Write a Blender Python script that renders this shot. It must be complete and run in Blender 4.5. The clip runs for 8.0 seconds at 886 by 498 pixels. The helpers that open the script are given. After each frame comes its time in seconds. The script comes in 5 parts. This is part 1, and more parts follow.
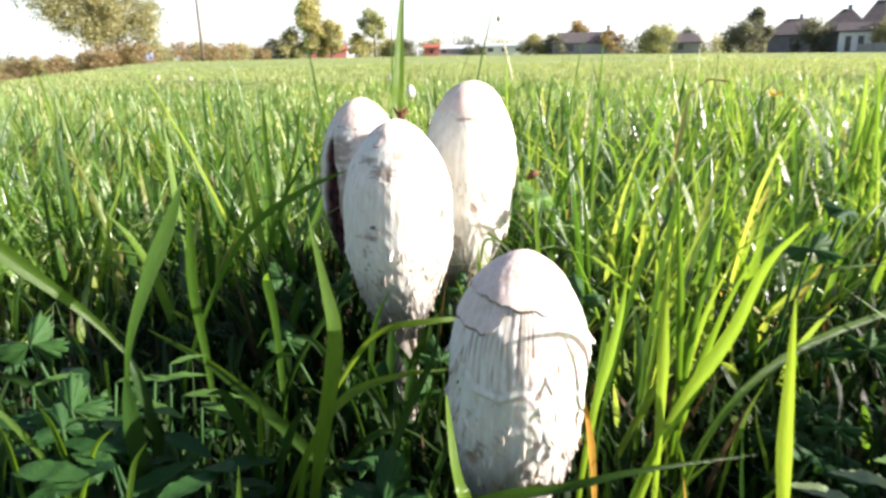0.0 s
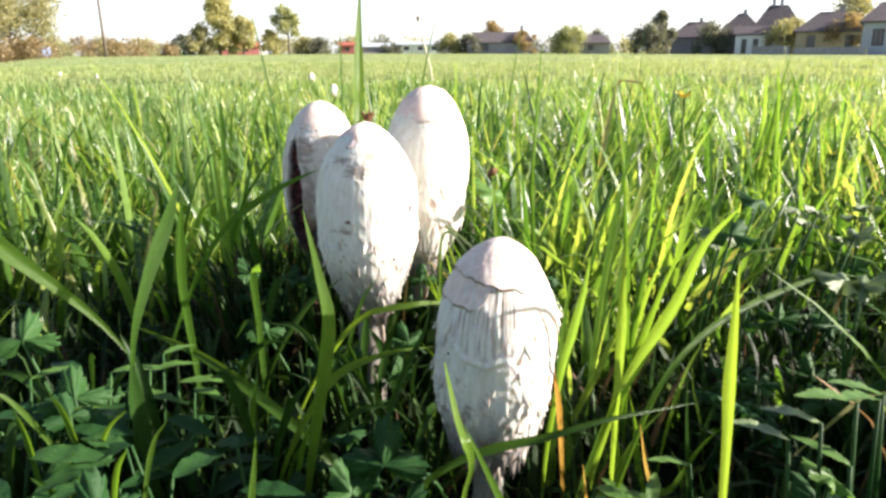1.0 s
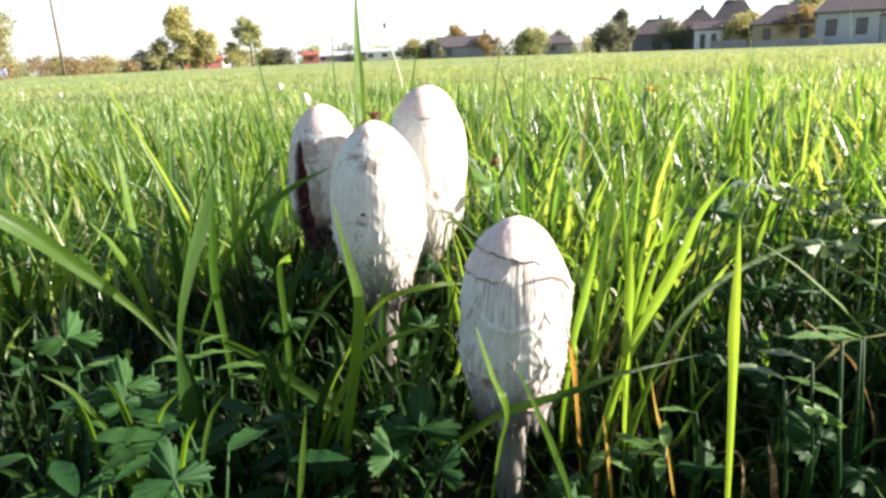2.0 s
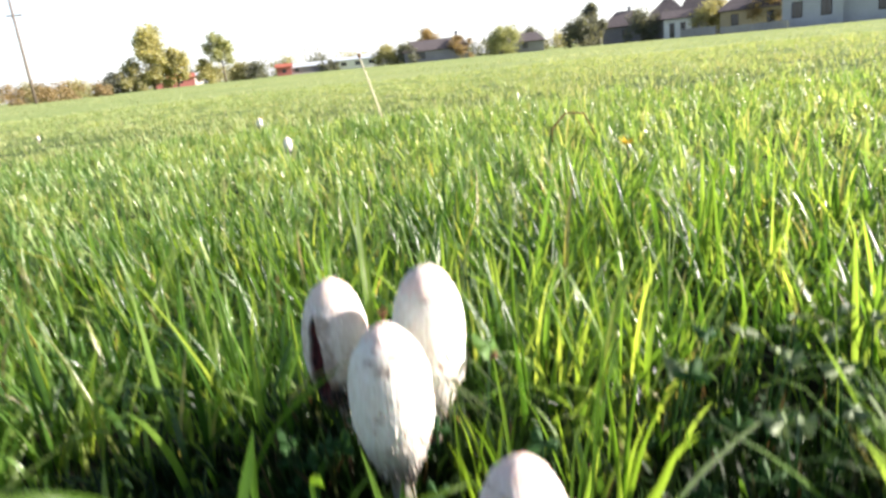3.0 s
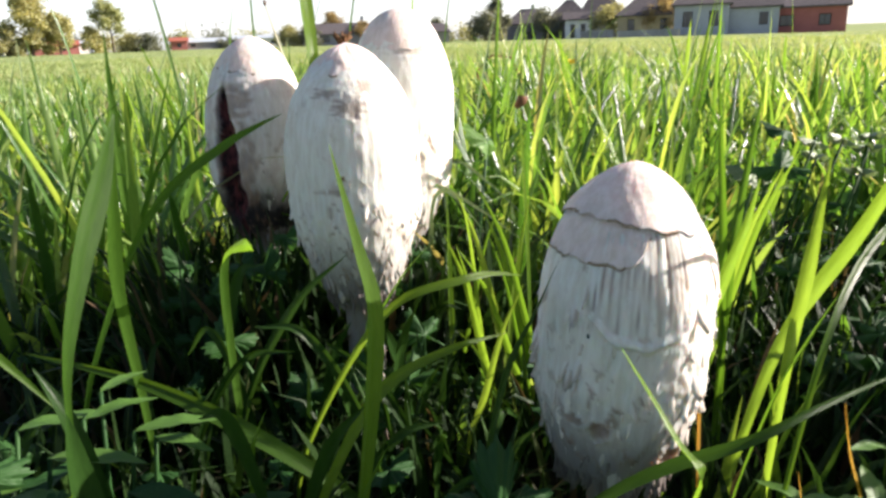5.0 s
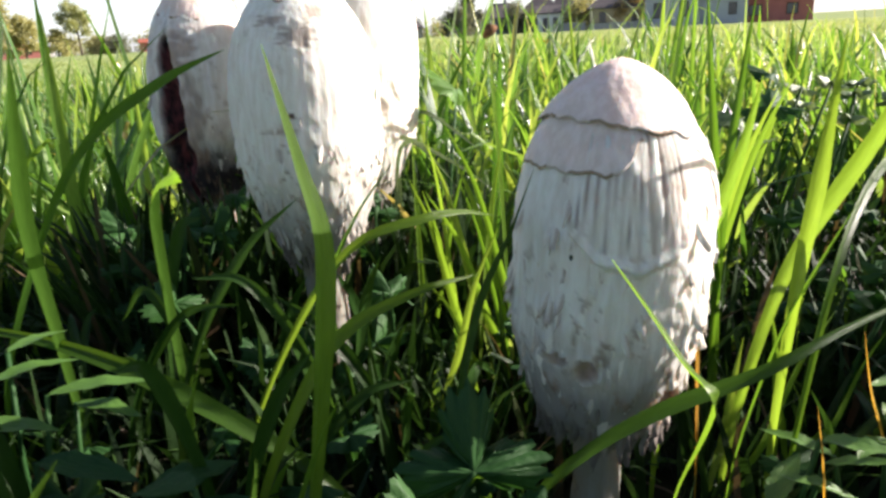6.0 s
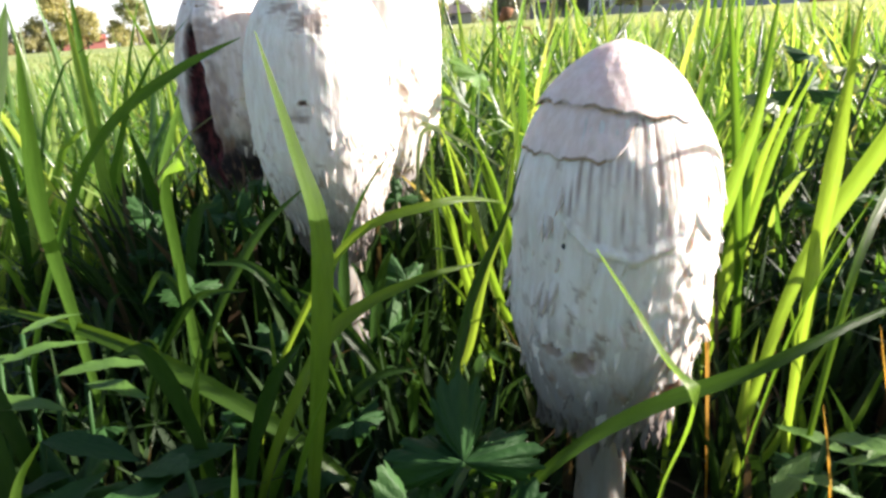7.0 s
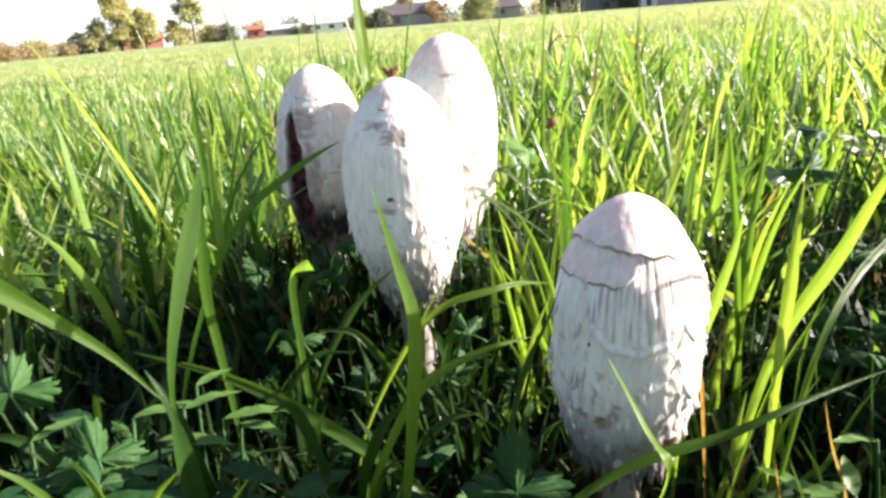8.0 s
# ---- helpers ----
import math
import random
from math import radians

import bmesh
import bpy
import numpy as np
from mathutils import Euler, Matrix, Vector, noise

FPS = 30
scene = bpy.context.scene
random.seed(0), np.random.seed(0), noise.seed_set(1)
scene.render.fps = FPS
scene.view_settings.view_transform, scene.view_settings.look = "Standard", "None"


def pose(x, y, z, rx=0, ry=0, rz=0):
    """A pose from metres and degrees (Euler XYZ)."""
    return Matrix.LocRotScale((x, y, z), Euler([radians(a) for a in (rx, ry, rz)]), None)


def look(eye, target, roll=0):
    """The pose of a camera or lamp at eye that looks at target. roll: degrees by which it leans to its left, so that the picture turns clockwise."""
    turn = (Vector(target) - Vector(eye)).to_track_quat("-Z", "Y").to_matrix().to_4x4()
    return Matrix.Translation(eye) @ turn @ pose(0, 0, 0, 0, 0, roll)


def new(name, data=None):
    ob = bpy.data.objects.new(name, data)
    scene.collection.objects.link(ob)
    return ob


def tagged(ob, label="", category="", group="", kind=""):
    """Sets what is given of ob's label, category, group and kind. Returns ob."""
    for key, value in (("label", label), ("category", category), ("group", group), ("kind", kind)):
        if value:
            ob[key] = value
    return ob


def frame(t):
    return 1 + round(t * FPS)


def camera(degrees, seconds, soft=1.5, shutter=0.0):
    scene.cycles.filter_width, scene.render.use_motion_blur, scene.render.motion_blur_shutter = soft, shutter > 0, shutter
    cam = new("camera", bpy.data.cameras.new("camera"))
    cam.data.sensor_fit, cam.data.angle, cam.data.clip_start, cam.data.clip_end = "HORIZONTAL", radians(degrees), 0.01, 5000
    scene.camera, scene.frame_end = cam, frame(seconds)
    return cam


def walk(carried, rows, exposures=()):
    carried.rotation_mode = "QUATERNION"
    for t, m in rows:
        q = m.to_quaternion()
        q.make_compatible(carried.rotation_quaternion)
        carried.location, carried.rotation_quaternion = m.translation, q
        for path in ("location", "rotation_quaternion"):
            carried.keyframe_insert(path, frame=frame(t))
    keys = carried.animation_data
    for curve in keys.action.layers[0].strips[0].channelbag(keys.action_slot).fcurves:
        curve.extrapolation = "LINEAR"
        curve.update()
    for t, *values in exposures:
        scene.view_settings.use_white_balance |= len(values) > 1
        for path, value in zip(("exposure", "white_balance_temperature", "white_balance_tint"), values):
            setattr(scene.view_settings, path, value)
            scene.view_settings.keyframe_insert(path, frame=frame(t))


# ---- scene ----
cam = camera(64.9, 8.0, soft=2.8, shutter=0.35)
EXPOSURE = 1.70
PATH = [
    (0, (0.046, 0.033, 0.181), (0.021, 1.96, -0.356), -1.1),
    (0.2, (0.039, 0.023, 0.183), (0.063, 1.956, -0.359), -0.4),
    (0.5, (0.025, 0.025, 0.188), (0.111, 1.951, -0.342), -0.6),
    (0.8, (0.023, 0.016, 0.188), (0.188, 1.932, -0.346), -1.2),
    (1, (0.023, 0.005, 0.186), (0.226, 1.919, -0.358), -0.5),
    (1.2, (0.022, -0.000, 0.184), (0.230, 1.915, -0.356), -1.2),
    (2.3, (-0.004, -0.020, 0.184), (0.298, 1.891, -0.344), -2.6),
    (2.5, (-0.005, -0.018, 0.187), (0.306, 1.887, -0.334), -2.4),
    (2.7, (-0.005, -0.027, 0.209), (0.316, 1.880, -0.314), -2.6),
    (3, (-0.002, -0.031, 0.298), (0.318, 1.871, -0.23), -6.1),
    (3.3, (0.034, -0.059, 0.406), (0.293, 1.884, -0.162), -7.0),
    (3.5, (0.037, -0.012, 0.347), (0.346, 1.892, -0.181), -4.6),
    (3.7, (0.014, -0.006, 0.293), (0.378, 1.887, -0.237), -4.5),
    (4, (-0.009, 0.020, 0.232), (0.428, 1.885, -0.344), -2.8),
    (4.2, (-0.019, 0.043, 0.2005), (0.447, 1.892, -0.381), -2.5),
    (4.5, (-0.028, 0.057, 0.174), (0.539, 1.886, -0.404), -2.4),
    (4.7, (-0.028, 0.075, 0.165), (0.55, 1.901, -0.408), -1.9),
    (5.8, (-0.025, 0.104, 0.134), (0.622, 1.902, -0.458), -3.7),
    (6, (-0.019, 0.108, 0.131), (0.628, 1.906, -0.458), -3.3),
    (6.2, (-0.015, 0.112, 0.126), (0.581, 1.922, -0.470), -4.1),
    (6.5, (-0.013, 0.115, 0.125), (0.506, 1.945, -0.492), -4.5),
    (6.8, (-0.004, 0.112, 0.126), (0.479, 1.941, -0.474), -4.6),
    (7, (-0.008, 0.106, 0.13), (0.504, 1.938, -0.487), -4.2),
    (7.2, (-0.008, 0.101, 0.137), (0.446, 1.936, -0.471), -4.9),
    (7.5, (-0.02, 0.084, 0.151), (0.429, 1.931, -0.471), -5.2),
    (7.8, (-0.022, 0.069, 0.167), (0.382, 1.927, -0.455), -5.3),
    (8, (-0.022, 0.062, 0.174), (0.356, 1.925, -0.447), -5.2),
]
walk(cam, [(t, look(eye, target, roll)) for t, eye, target, roll in PATH],
     exposures=[(t, EXPOSURE + e, 6500, 16 if t < 6.8 else 20) for t, e in ((0.0, 0.0), (1.0, 0.05), (2.6, 0.05), (3.3, 0.02), (3.8, -0.17), (4.6, -0.22), (6.5, -0.12), (7.0, 0.2), (7.5, 0.27), (8.0, 0.36))])

# ---- light ----
SUN_AZ, SUN_EL = -9.0, 25.0          # degrees from +x towards +y; above the horizon
sun_way = Vector((math.cos(radians(SUN_AZ)) * math.cos(radians(SUN_EL)),
                  math.sin(radians(SUN_AZ)) * math.cos(radians(SUN_EL)), math.sin(radians(SUN_EL))))
world = bpy.data.worlds.new("sky")
scene.world = world
world.use_nodes = True
wn = world.node_tree
sky = wn.nodes.new("ShaderNodeTexSky")
sky.sky_type, sky.sun_disc = "NISHITA", False
sky.sun_elevation = radians(SUN_EL)
sky.sun_rotation = radians(90 - SUN_AZ)
sky.dust_density, sky.air_density, sky.ozone_density = 1.0, 1.0, 1.5
wn.nodes["Background"].inputs["Strength"].default_value = 0.048
# pale autumn haze that brightens the sky low down, all the way round
wc, ws, wr = wn.nodes.new("ShaderNodeTexCoord"), wn.nodes.new("ShaderNodeSeparateXYZ"), wn.nodes.new("ShaderNodeValToRGB")
wn.links.new(wc.outputs["Generated"], ws.inputs[0])
wn.links.new(ws.outputs["Z"], wr.inputs["Fac"])
wr.color_ramp.interpolation = "EASE"
for e, at, v in zip((wr.color_ramp.elements[0], wr.color_ramp.elements[1]), (0.02, 0.42), (1.0, 0.0)):
    e.position, e.color = at, (v, v, v, 1)
wm = wn.nodes.new("ShaderNodeMix")
wm.data_type, wm.blend_type = "RGBA", "ADD"
wm.inputs[0].default_value = 1.0
wh = wn.nodes.new("ShaderNodeMix")
wh.data_type, wh.blend_type = "RGBA", "MULTIPLY"
wh.inputs[0].default_value = 1.0
wh.inputs[7].default_value = (4.6, 5.0, 5.5, 1)
wn.links.new(wr.outputs["Color"], wh.inputs[6])
wn.links.new(sky.outputs["Color"], wm.inputs[6])
wn.links.new(wh.outputs[2], wm.inputs[7])
wn.links.new(wm.outputs[2], wn.nodes["Background"].inputs["Color"])
sun = new("sun", bpy.data.lights.new("sun", "SUN"))
sun.data.energy, sun.data.angle, sun.data.color = 5.0, radians(0.53), (1.0, 0.93, 0.82)
sun.matrix_world = look(sun_way * 50, (0, 0, 0))


# ---- materials ----
def node(nt, kind, **values):
    n = nt.nodes.new(kind)
    for key, value in values.items():
        n.inputs[key.replace("_", " ")].default_value = value
    return n


def material(name, rough=0.6, spec=0.4):
    m = bpy.data.materials.new(name)
    m.use_nodes = True
    b = m.node_tree.nodes["Principled BSDF"]
    b.inputs["Roughness"].default_value = rough
    b.inputs["Specular IOR Level"].default_value = spec
    return m, m.node_tree, b


def ramp(nt, fac, *stops):
    r = nt.nodes.new("ShaderNodeValToRGB")
    while len(r.color_ramp.elements) < len(stops):
        r.color_ramp.elements.new(0.5)
    for e, (at, col) in zip(r.color_ramp.elements, stops):
        e.position, e.color = at, (*col, 1)
    nt.links.new(fac, r.inputs["Fac"])
    return r.outputs["Color"]


def mix(nt, fac, a, b, how="MIX"):
    m = nt.nodes.new("ShaderNodeMix")
    m.data_type, m.blend_type = "RGBA", how
    for sock, v in ((m.inputs[0], fac), (m.inputs[6], a), (m.inputs[7], b)):
        if isinstance(v, (int, float)):
            sock.default_value = v
        elif isinstance(v, tuple):
            sock.default_value = (*v, 1)
        else:
            nt.links.new(v, sock)
    return m.outputs[2]


def coords(nt, scale=(1, 1, 1), space="Object"):
    c, m = nt.nodes.new("ShaderNodeTexCoord"), nt.nodes.new("ShaderNodeMapping")
    m.inputs["Scale"].default_value = scale
    nt.links.new(c.outputs[space], m.inputs["Vector"])
    return m.outputs["Vector"]


def noise_of(nt, vec, scale, detail=4.0, rough=0.55):
    n = node(nt, "ShaderNodeTexNoise", Scale=scale, Detail=detail, Roughness=rough)
    nt.links.new(vec, n.inputs["Vector"])
    return n.outputs["Fac"]


def bump(nt, b, height, strength=0.4, distance=0.001):
    n = node(nt, "ShaderNodeBump", Strength=strength, Distance=distance)
    nt.links.new(height, n.inputs["Height"])
    nt.links.new(n.outputs["Normal"], b.inputs["Normal"])


def blade_material(name, stops, glow, island=True, through_light=0.42, rough=0.34, veins=0.12, spec=0.45, patchy=0.0, patch_size=2.6):
    """Green leaf: a glossy face over a body that lets light through."""
    m, nt, b = material(name, rough, spec)
    if island:
        rnd = nt.nodes.new("ShaderNodeNewGeometry").outputs["Random Per Island"]
    else:
        rnd = nt.nodes.new("ShaderNodeObjectInfo").outputs["Random"]
    tone = ramp(nt, rnd, *stops)
    uv = coords(nt, (1, 1, 1), "UV")
    vein = node(nt, "ShaderNodeTexWave", Scale=4.5, Distortion=1.5)
    vein.bands_direction = "X"
    nt.links.new(uv, vein.inputs["Vector"])
    patch = noise_of(nt, coords(nt, (3, 1.2, 1), "UV"), 3.0, 5.0)
    tone = mix(nt, 0.28, tone, mix(nt, 1.0, tone, ramp(nt, patch, (0.3, (0.45, 0.5, 0.4)), (0.7, (1.5, 1.4, 1.2))), "MULTIPLY"))
    tone = mix(nt, veins, tone, mix(nt, 1.0, tone, ramp(nt, vein.outputs["Color"], (0.2, (0.5, 0.6, 0.4)), (0.8, (1.3, 1.25, 1.0))), "MULTIPLY"))
    if patchy:                                      # richer and drier patches of the meadow
        stand = noise_of(nt, coords(nt), patch_size, 4.0, 0.6)
        tone = mix(nt, patchy, tone, mix(nt, 1.0, tone, ramp(nt, stand, (0.32, (0.42, 0.62, 0.50)), (0.52, (1.0, 1.0, 1.0)), (0.70, (1.75, 1.38, 1.1))), "MULTIPLY"))
    nt.links.new(tone, b.inputs["Base Color"])
    bump(nt, b, vein.outputs["Color"] if veins else patch, 0.30, 0.0004 if veins else 0.002)
    t = nt.nodes.new("ShaderNodeBsdfTranslucent")
    nt.links.new(mix(nt, 1.0, tone, glow, "MULTIPLY"), t.inputs["Color"])
    ms = nt.nodes.new("ShaderNodeMixShader")
    ms.inputs[0].default_value = through_light
    nt.links.new(b.outputs[0], ms.inputs[1])
    nt.links.new(t.outputs[0], ms.inputs[2])
    nt.links.new(ms.outputs[0], nt.nodes["Material Output"].inputs["Surface"])
    return m


GRASS = ((0.0, (0.026, 0.070, 0.017)), (0.30, (0.062, 0.146, 0.024)), (0.62, (0.130, 0.245, 0.046)),
         (0.92, (0.245, 0.350, 0.100)), (0.97, (0.26, 0.27, 0.11)), (1.0, (0.27, 0.23, 0.13)))
HERO = ((0.0, (0.034, 0.085, 0.012)), (0.5, (0.052, 0.112, 0.017)), (1.0, (0.082, 0.150, 0.027)))
grass_mat = blade_material("meadow_grass", GRASS, (2.1, 1.9, 0.9), rough=0.26, through_light=0.48, patchy=0.5, patch_size=7.0, spec=0.8)
verge_mat = blade_material("dull_meadow_grass", GRASS, (2.1, 1.9, 0.9), rough=0.45, through_light=0.48, patchy=0.5, patch_size=7.0, spec=0.25)
# each farther grass is paler: distance haze is mixed into its tones
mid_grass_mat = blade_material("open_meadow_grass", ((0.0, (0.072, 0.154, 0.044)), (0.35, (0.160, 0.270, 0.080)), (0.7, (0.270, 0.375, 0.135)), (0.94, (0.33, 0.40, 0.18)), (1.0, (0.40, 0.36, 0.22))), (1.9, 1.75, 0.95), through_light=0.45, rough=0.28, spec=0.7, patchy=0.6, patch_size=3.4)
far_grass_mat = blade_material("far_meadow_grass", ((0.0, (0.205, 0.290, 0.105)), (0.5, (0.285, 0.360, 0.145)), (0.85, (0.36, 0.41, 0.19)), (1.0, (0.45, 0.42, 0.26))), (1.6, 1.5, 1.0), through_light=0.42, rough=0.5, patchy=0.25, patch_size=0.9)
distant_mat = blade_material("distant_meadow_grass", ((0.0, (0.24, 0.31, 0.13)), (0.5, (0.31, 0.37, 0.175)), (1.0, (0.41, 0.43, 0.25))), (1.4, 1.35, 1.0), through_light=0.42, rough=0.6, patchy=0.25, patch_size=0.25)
# undergrowth tones kept near black: understory shade is part of the colour
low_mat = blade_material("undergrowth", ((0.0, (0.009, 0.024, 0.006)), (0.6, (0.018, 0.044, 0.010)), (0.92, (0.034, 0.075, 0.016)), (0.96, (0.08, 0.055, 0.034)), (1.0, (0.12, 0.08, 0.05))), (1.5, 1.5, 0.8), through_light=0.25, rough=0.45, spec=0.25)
hero_mat = blade_material("broad_grass", HERO, (3.9, 3.3, 1.3), island=False, through_light=0.52, spec=0.32)
# weed leaf in dark and sunny copies, sun and shade being part of their colours
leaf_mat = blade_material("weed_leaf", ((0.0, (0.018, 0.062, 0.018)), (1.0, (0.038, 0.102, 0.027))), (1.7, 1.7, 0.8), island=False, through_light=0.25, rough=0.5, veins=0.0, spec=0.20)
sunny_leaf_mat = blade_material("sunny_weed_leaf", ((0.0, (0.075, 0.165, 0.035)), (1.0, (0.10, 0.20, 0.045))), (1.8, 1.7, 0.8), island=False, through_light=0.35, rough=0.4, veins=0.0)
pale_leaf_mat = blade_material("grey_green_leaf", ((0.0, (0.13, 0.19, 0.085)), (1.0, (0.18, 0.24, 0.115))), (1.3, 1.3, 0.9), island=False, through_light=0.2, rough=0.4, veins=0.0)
dry_mat = blade_material("dry_grass", ((0.0, (0.24, 0.16, 0.09)), (1.0, (0.34, 0.24, 0.14))), (1.3, 1.1, 0.8), island=False, through_light=0.25, rough=0.7)
straw_mat = blade_material("bleached_straw", ((0.0, (0.72, 0.66, 0.52)), (1.0, (0.76, 0.70, 0.56))), (1.0, 0.95, 0.85), island=False, through_light=0.2, rough=0.6)
# bright and dark copies of one grass; sun and shade sit in the tones
sunlit_mat = blade_material("sun_toned_grass", ((0.0, (0.095, 0.185, 0.024)), (0.5, (0.15, 0.25, 0.035)), (1.0, (0.21, 0.29, 0.055))), (1.75, 1.75, 0.8), island=False, through_light=0.5)
shade_toned_mat = blade_material("shade_toned_grass", ((0.0, (0.020, 0.056, 0.011)), (1.0, (0.034, 0.084, 0.017))), (1.8, 1.6, 0.8), island=False, spec=0.3)
orange_mat = blade_material("withering_grass", ((0.0, (0.42, 0.22, 0.04)), (1.0, (0.46, 0.34, 0.05))), (1.6, 1.2, 0.7), island=False, rough=0.55)

# the mushrooms' skin: cream, with fibres, tan stains and a margin greyed by age and painted shade; wounds carry their
# own tones
def mathn(nt, how, a, b, c=None):
    n = nt.nodes.new("ShaderNodeMath")
    n.operation = how
    for sock, v in zip(n.inputs, (a, b, c)):
        if isinstance(v, (int, float)):
            sock.default_value = v
        elif v is not None:
            nt.links.new(v, sock)
    return n.outputs[0]


def skin(name, base, stain, amount, margin=True, sub=0.40, ink=(0.27, 0.25, 0.24), reach=0.004, soft=0.028):
    m, nt, b = material(name, 0.75, 0.2)
    fibre = noise_of(nt, coords(nt, (520, 520, 90)), 1.0, 4.0, 0.6)
    blot = noise_of(nt, coords(nt, (1, 1, 0.7)), 70.0, 6.0, 0.6)
    fleck = noise_of(nt, coords(nt, (1, 1, 0.45)), 330.0, 3.0, 0.6)
    col = mix(nt, ramp(nt, fibre, (0.40, (0, 0, 0)), (0.62, (1, 1, 1))), (base[0] * 0.88, base[1] * 0.85, base[2] * 0.81), base)
    col = mix(nt, ramp(nt, blot, (0.60 - amount, (0, 0, 0)), (0.80 - amount, (0.85, 0.85, 0.85))), col, stain)
    torn = mathn(nt, "MULTIPLY", ramp(nt, fleck, (0.62, (0, 0, 0)), (0.70, (1, 1, 1))), ramp(nt, blot, (0.52, (0, 0, 0)), (0.66, (0.8, 0.8, 0.8))))
    col = mix(nt, torn, col, tuple(c * 0.70 for c in stain))
    if margin:
        sep = nt.nodes.new("ShaderNodeSeparateXYZ")
        nt.links.new(coords(nt), sep.inputs[0])
        level = mathn(nt, "MULTIPLY_ADD", blot, 0.026, sep.outputs["Z"])
        level = mathn(nt, "MULTIPLY_ADD", fibre, 0.008, level)
        # grey towards the margin: real ageing plus shade put into the skin colour
        aged_shade = nt.nodes.new("ShaderNodeMapRange")
        aged_shade.interpolation_type = "SMOOTHSTEP"
        for key, v in (("From Min", 0.018 + reach), ("From Max", 0.018 + reach + soft), ("To Min", 1.0), ("To Max", 0.0)):
            aged_shade.inputs[key].default_value = v
        nt.links.new(level, aged_shade.inputs["Value"])
        col = mix(nt, aged_shade.outputs[0], col, ink)
        for key, tone, dark in (("bruise", (0.36, 0.235, 0.165), (0.16, 0.09, 0.065)), ("gash", (0.15, 0.040, 0.045), (0.020, 0.009, 0.012))):
            at = nt.nodes.new("ShaderNodeAttribute")
            at.attribute_name = key
            col = mix(nt, at.outputs["Fac"], col, mix(nt, ramp(nt, fleck, (0.38, (0, 0, 0)), (0.62, (1, 1, 1))), dark, tone))
    nt.links.new(col, b.inputs["Base Color"])
    b.inputs["Subsurface Weight"].default_value = sub
    b.inputs["Subsurface Radius"].default_value = (1.0, 0.6, 0.4)
    b.inputs["Subsurface Scale"].default_value = 0.007
    bump(nt, b, mix(nt, 0.35, fibre, fleck), 0.55, 0.0008)
    return m


cap_mat = skin("cap_skin", (0.815, 0.792, 0.74), (0.60, 0.48, 0.38), 0.0)
# black margin: real ink, and the shade below the cap painted with it
inky_shade_mat = skin("inky_shaded_cap_skin", (0.76, 0.71, 0.69), (0.50, 0.38, 0.37), 0.07, ink=(0.026, 0.021, 0.023), reach=0.012, soft=0.020)
crown_mat = skin("crown_skin", (0.82, 0.685, 0.635), (0.68, 0.54, 0.475), 0.04, margin=False)
edge_mat = skin("torn_edge", (0.46, 0.35, 0.27), (0.30, 0.20, 0.14), 0.10, margin=False, sub=0.0)
scale_mat = skin("scale_skin", (0.82, 0.795, 0.745), (0.60, 0.48, 0.38), 0.06, margin=False, sub=0.1)
rag_mat = skin("ragged_margin", (0.30, 0.26, 0.25), (0.14, 0.10, 0.10), 0.12, margin=False, sub=0.0)
dull_scale_mat = skin("dulled_scale_skin", (0.62, 0.59, 0.55), (0.42, 0.34, 0.28), 0.06, margin=False, sub=0.1)
grey_scale_mat = skin("greyed_scale_skin", (0.27, 0.25, 0.235), (0.14, 0.11, 0.10), 0.10, margin=False, sub=0.0)
# off-white stem toned down to grey, its shade put into the colour
stem_mat = skin("shaded_stem_skin", (0.29, 0.275, 0.245), (0.26, 0.20, 0.15), 0.10, margin=False)

soil_mat, nt, b = material("soil", 0.95, 0.1)
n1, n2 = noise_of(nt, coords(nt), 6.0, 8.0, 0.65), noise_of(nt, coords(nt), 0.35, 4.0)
# soil near the clump is toned very dark, understory shade included
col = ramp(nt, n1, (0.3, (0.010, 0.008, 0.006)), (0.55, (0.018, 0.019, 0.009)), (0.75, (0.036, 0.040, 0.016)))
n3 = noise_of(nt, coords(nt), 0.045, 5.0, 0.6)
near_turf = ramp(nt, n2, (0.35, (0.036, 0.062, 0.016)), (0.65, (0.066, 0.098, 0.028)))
# pale far turf, with haze and glare put into the colour
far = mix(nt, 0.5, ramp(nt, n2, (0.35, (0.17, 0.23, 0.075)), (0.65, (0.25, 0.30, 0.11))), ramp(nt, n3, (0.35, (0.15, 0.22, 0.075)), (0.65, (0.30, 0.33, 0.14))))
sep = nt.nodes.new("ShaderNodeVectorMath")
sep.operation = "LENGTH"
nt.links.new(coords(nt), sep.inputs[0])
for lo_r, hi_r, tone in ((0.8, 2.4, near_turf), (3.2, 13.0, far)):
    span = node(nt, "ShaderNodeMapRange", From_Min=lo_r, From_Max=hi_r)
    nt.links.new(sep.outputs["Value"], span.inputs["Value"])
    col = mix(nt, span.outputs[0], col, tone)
nt.links.new(col, b.inputs["Base Color"])
bump(nt, b, n1, 0.7, 0.01)


def plain(name, col, dark=0.75, scale=3.0, rough=0.85, spec=0.2, height=0.01):
    m, nt, b = material(name, rough, spec)
    f, g = noise_of(nt, coords(nt), scale, 6.0, 0.6), noise_of(nt, coords(nt), scale * 7, 4.0)
    c = mix(nt, ramp(nt, f, (0.35, (0, 0, 0)), (0.68, (1, 1, 1))), tuple(v * dark for v in col), col)
    c = mix(nt, ramp(nt, g, (0.5, (0, 0, 0)), (0.85, (0.5, 0.5, 0.5))), c, tuple(v * 0.6 for v in col))
    nt.links.new(c, b.inputs["Base Color"])
    bump(nt, b, g, 0.4, height)
    return m


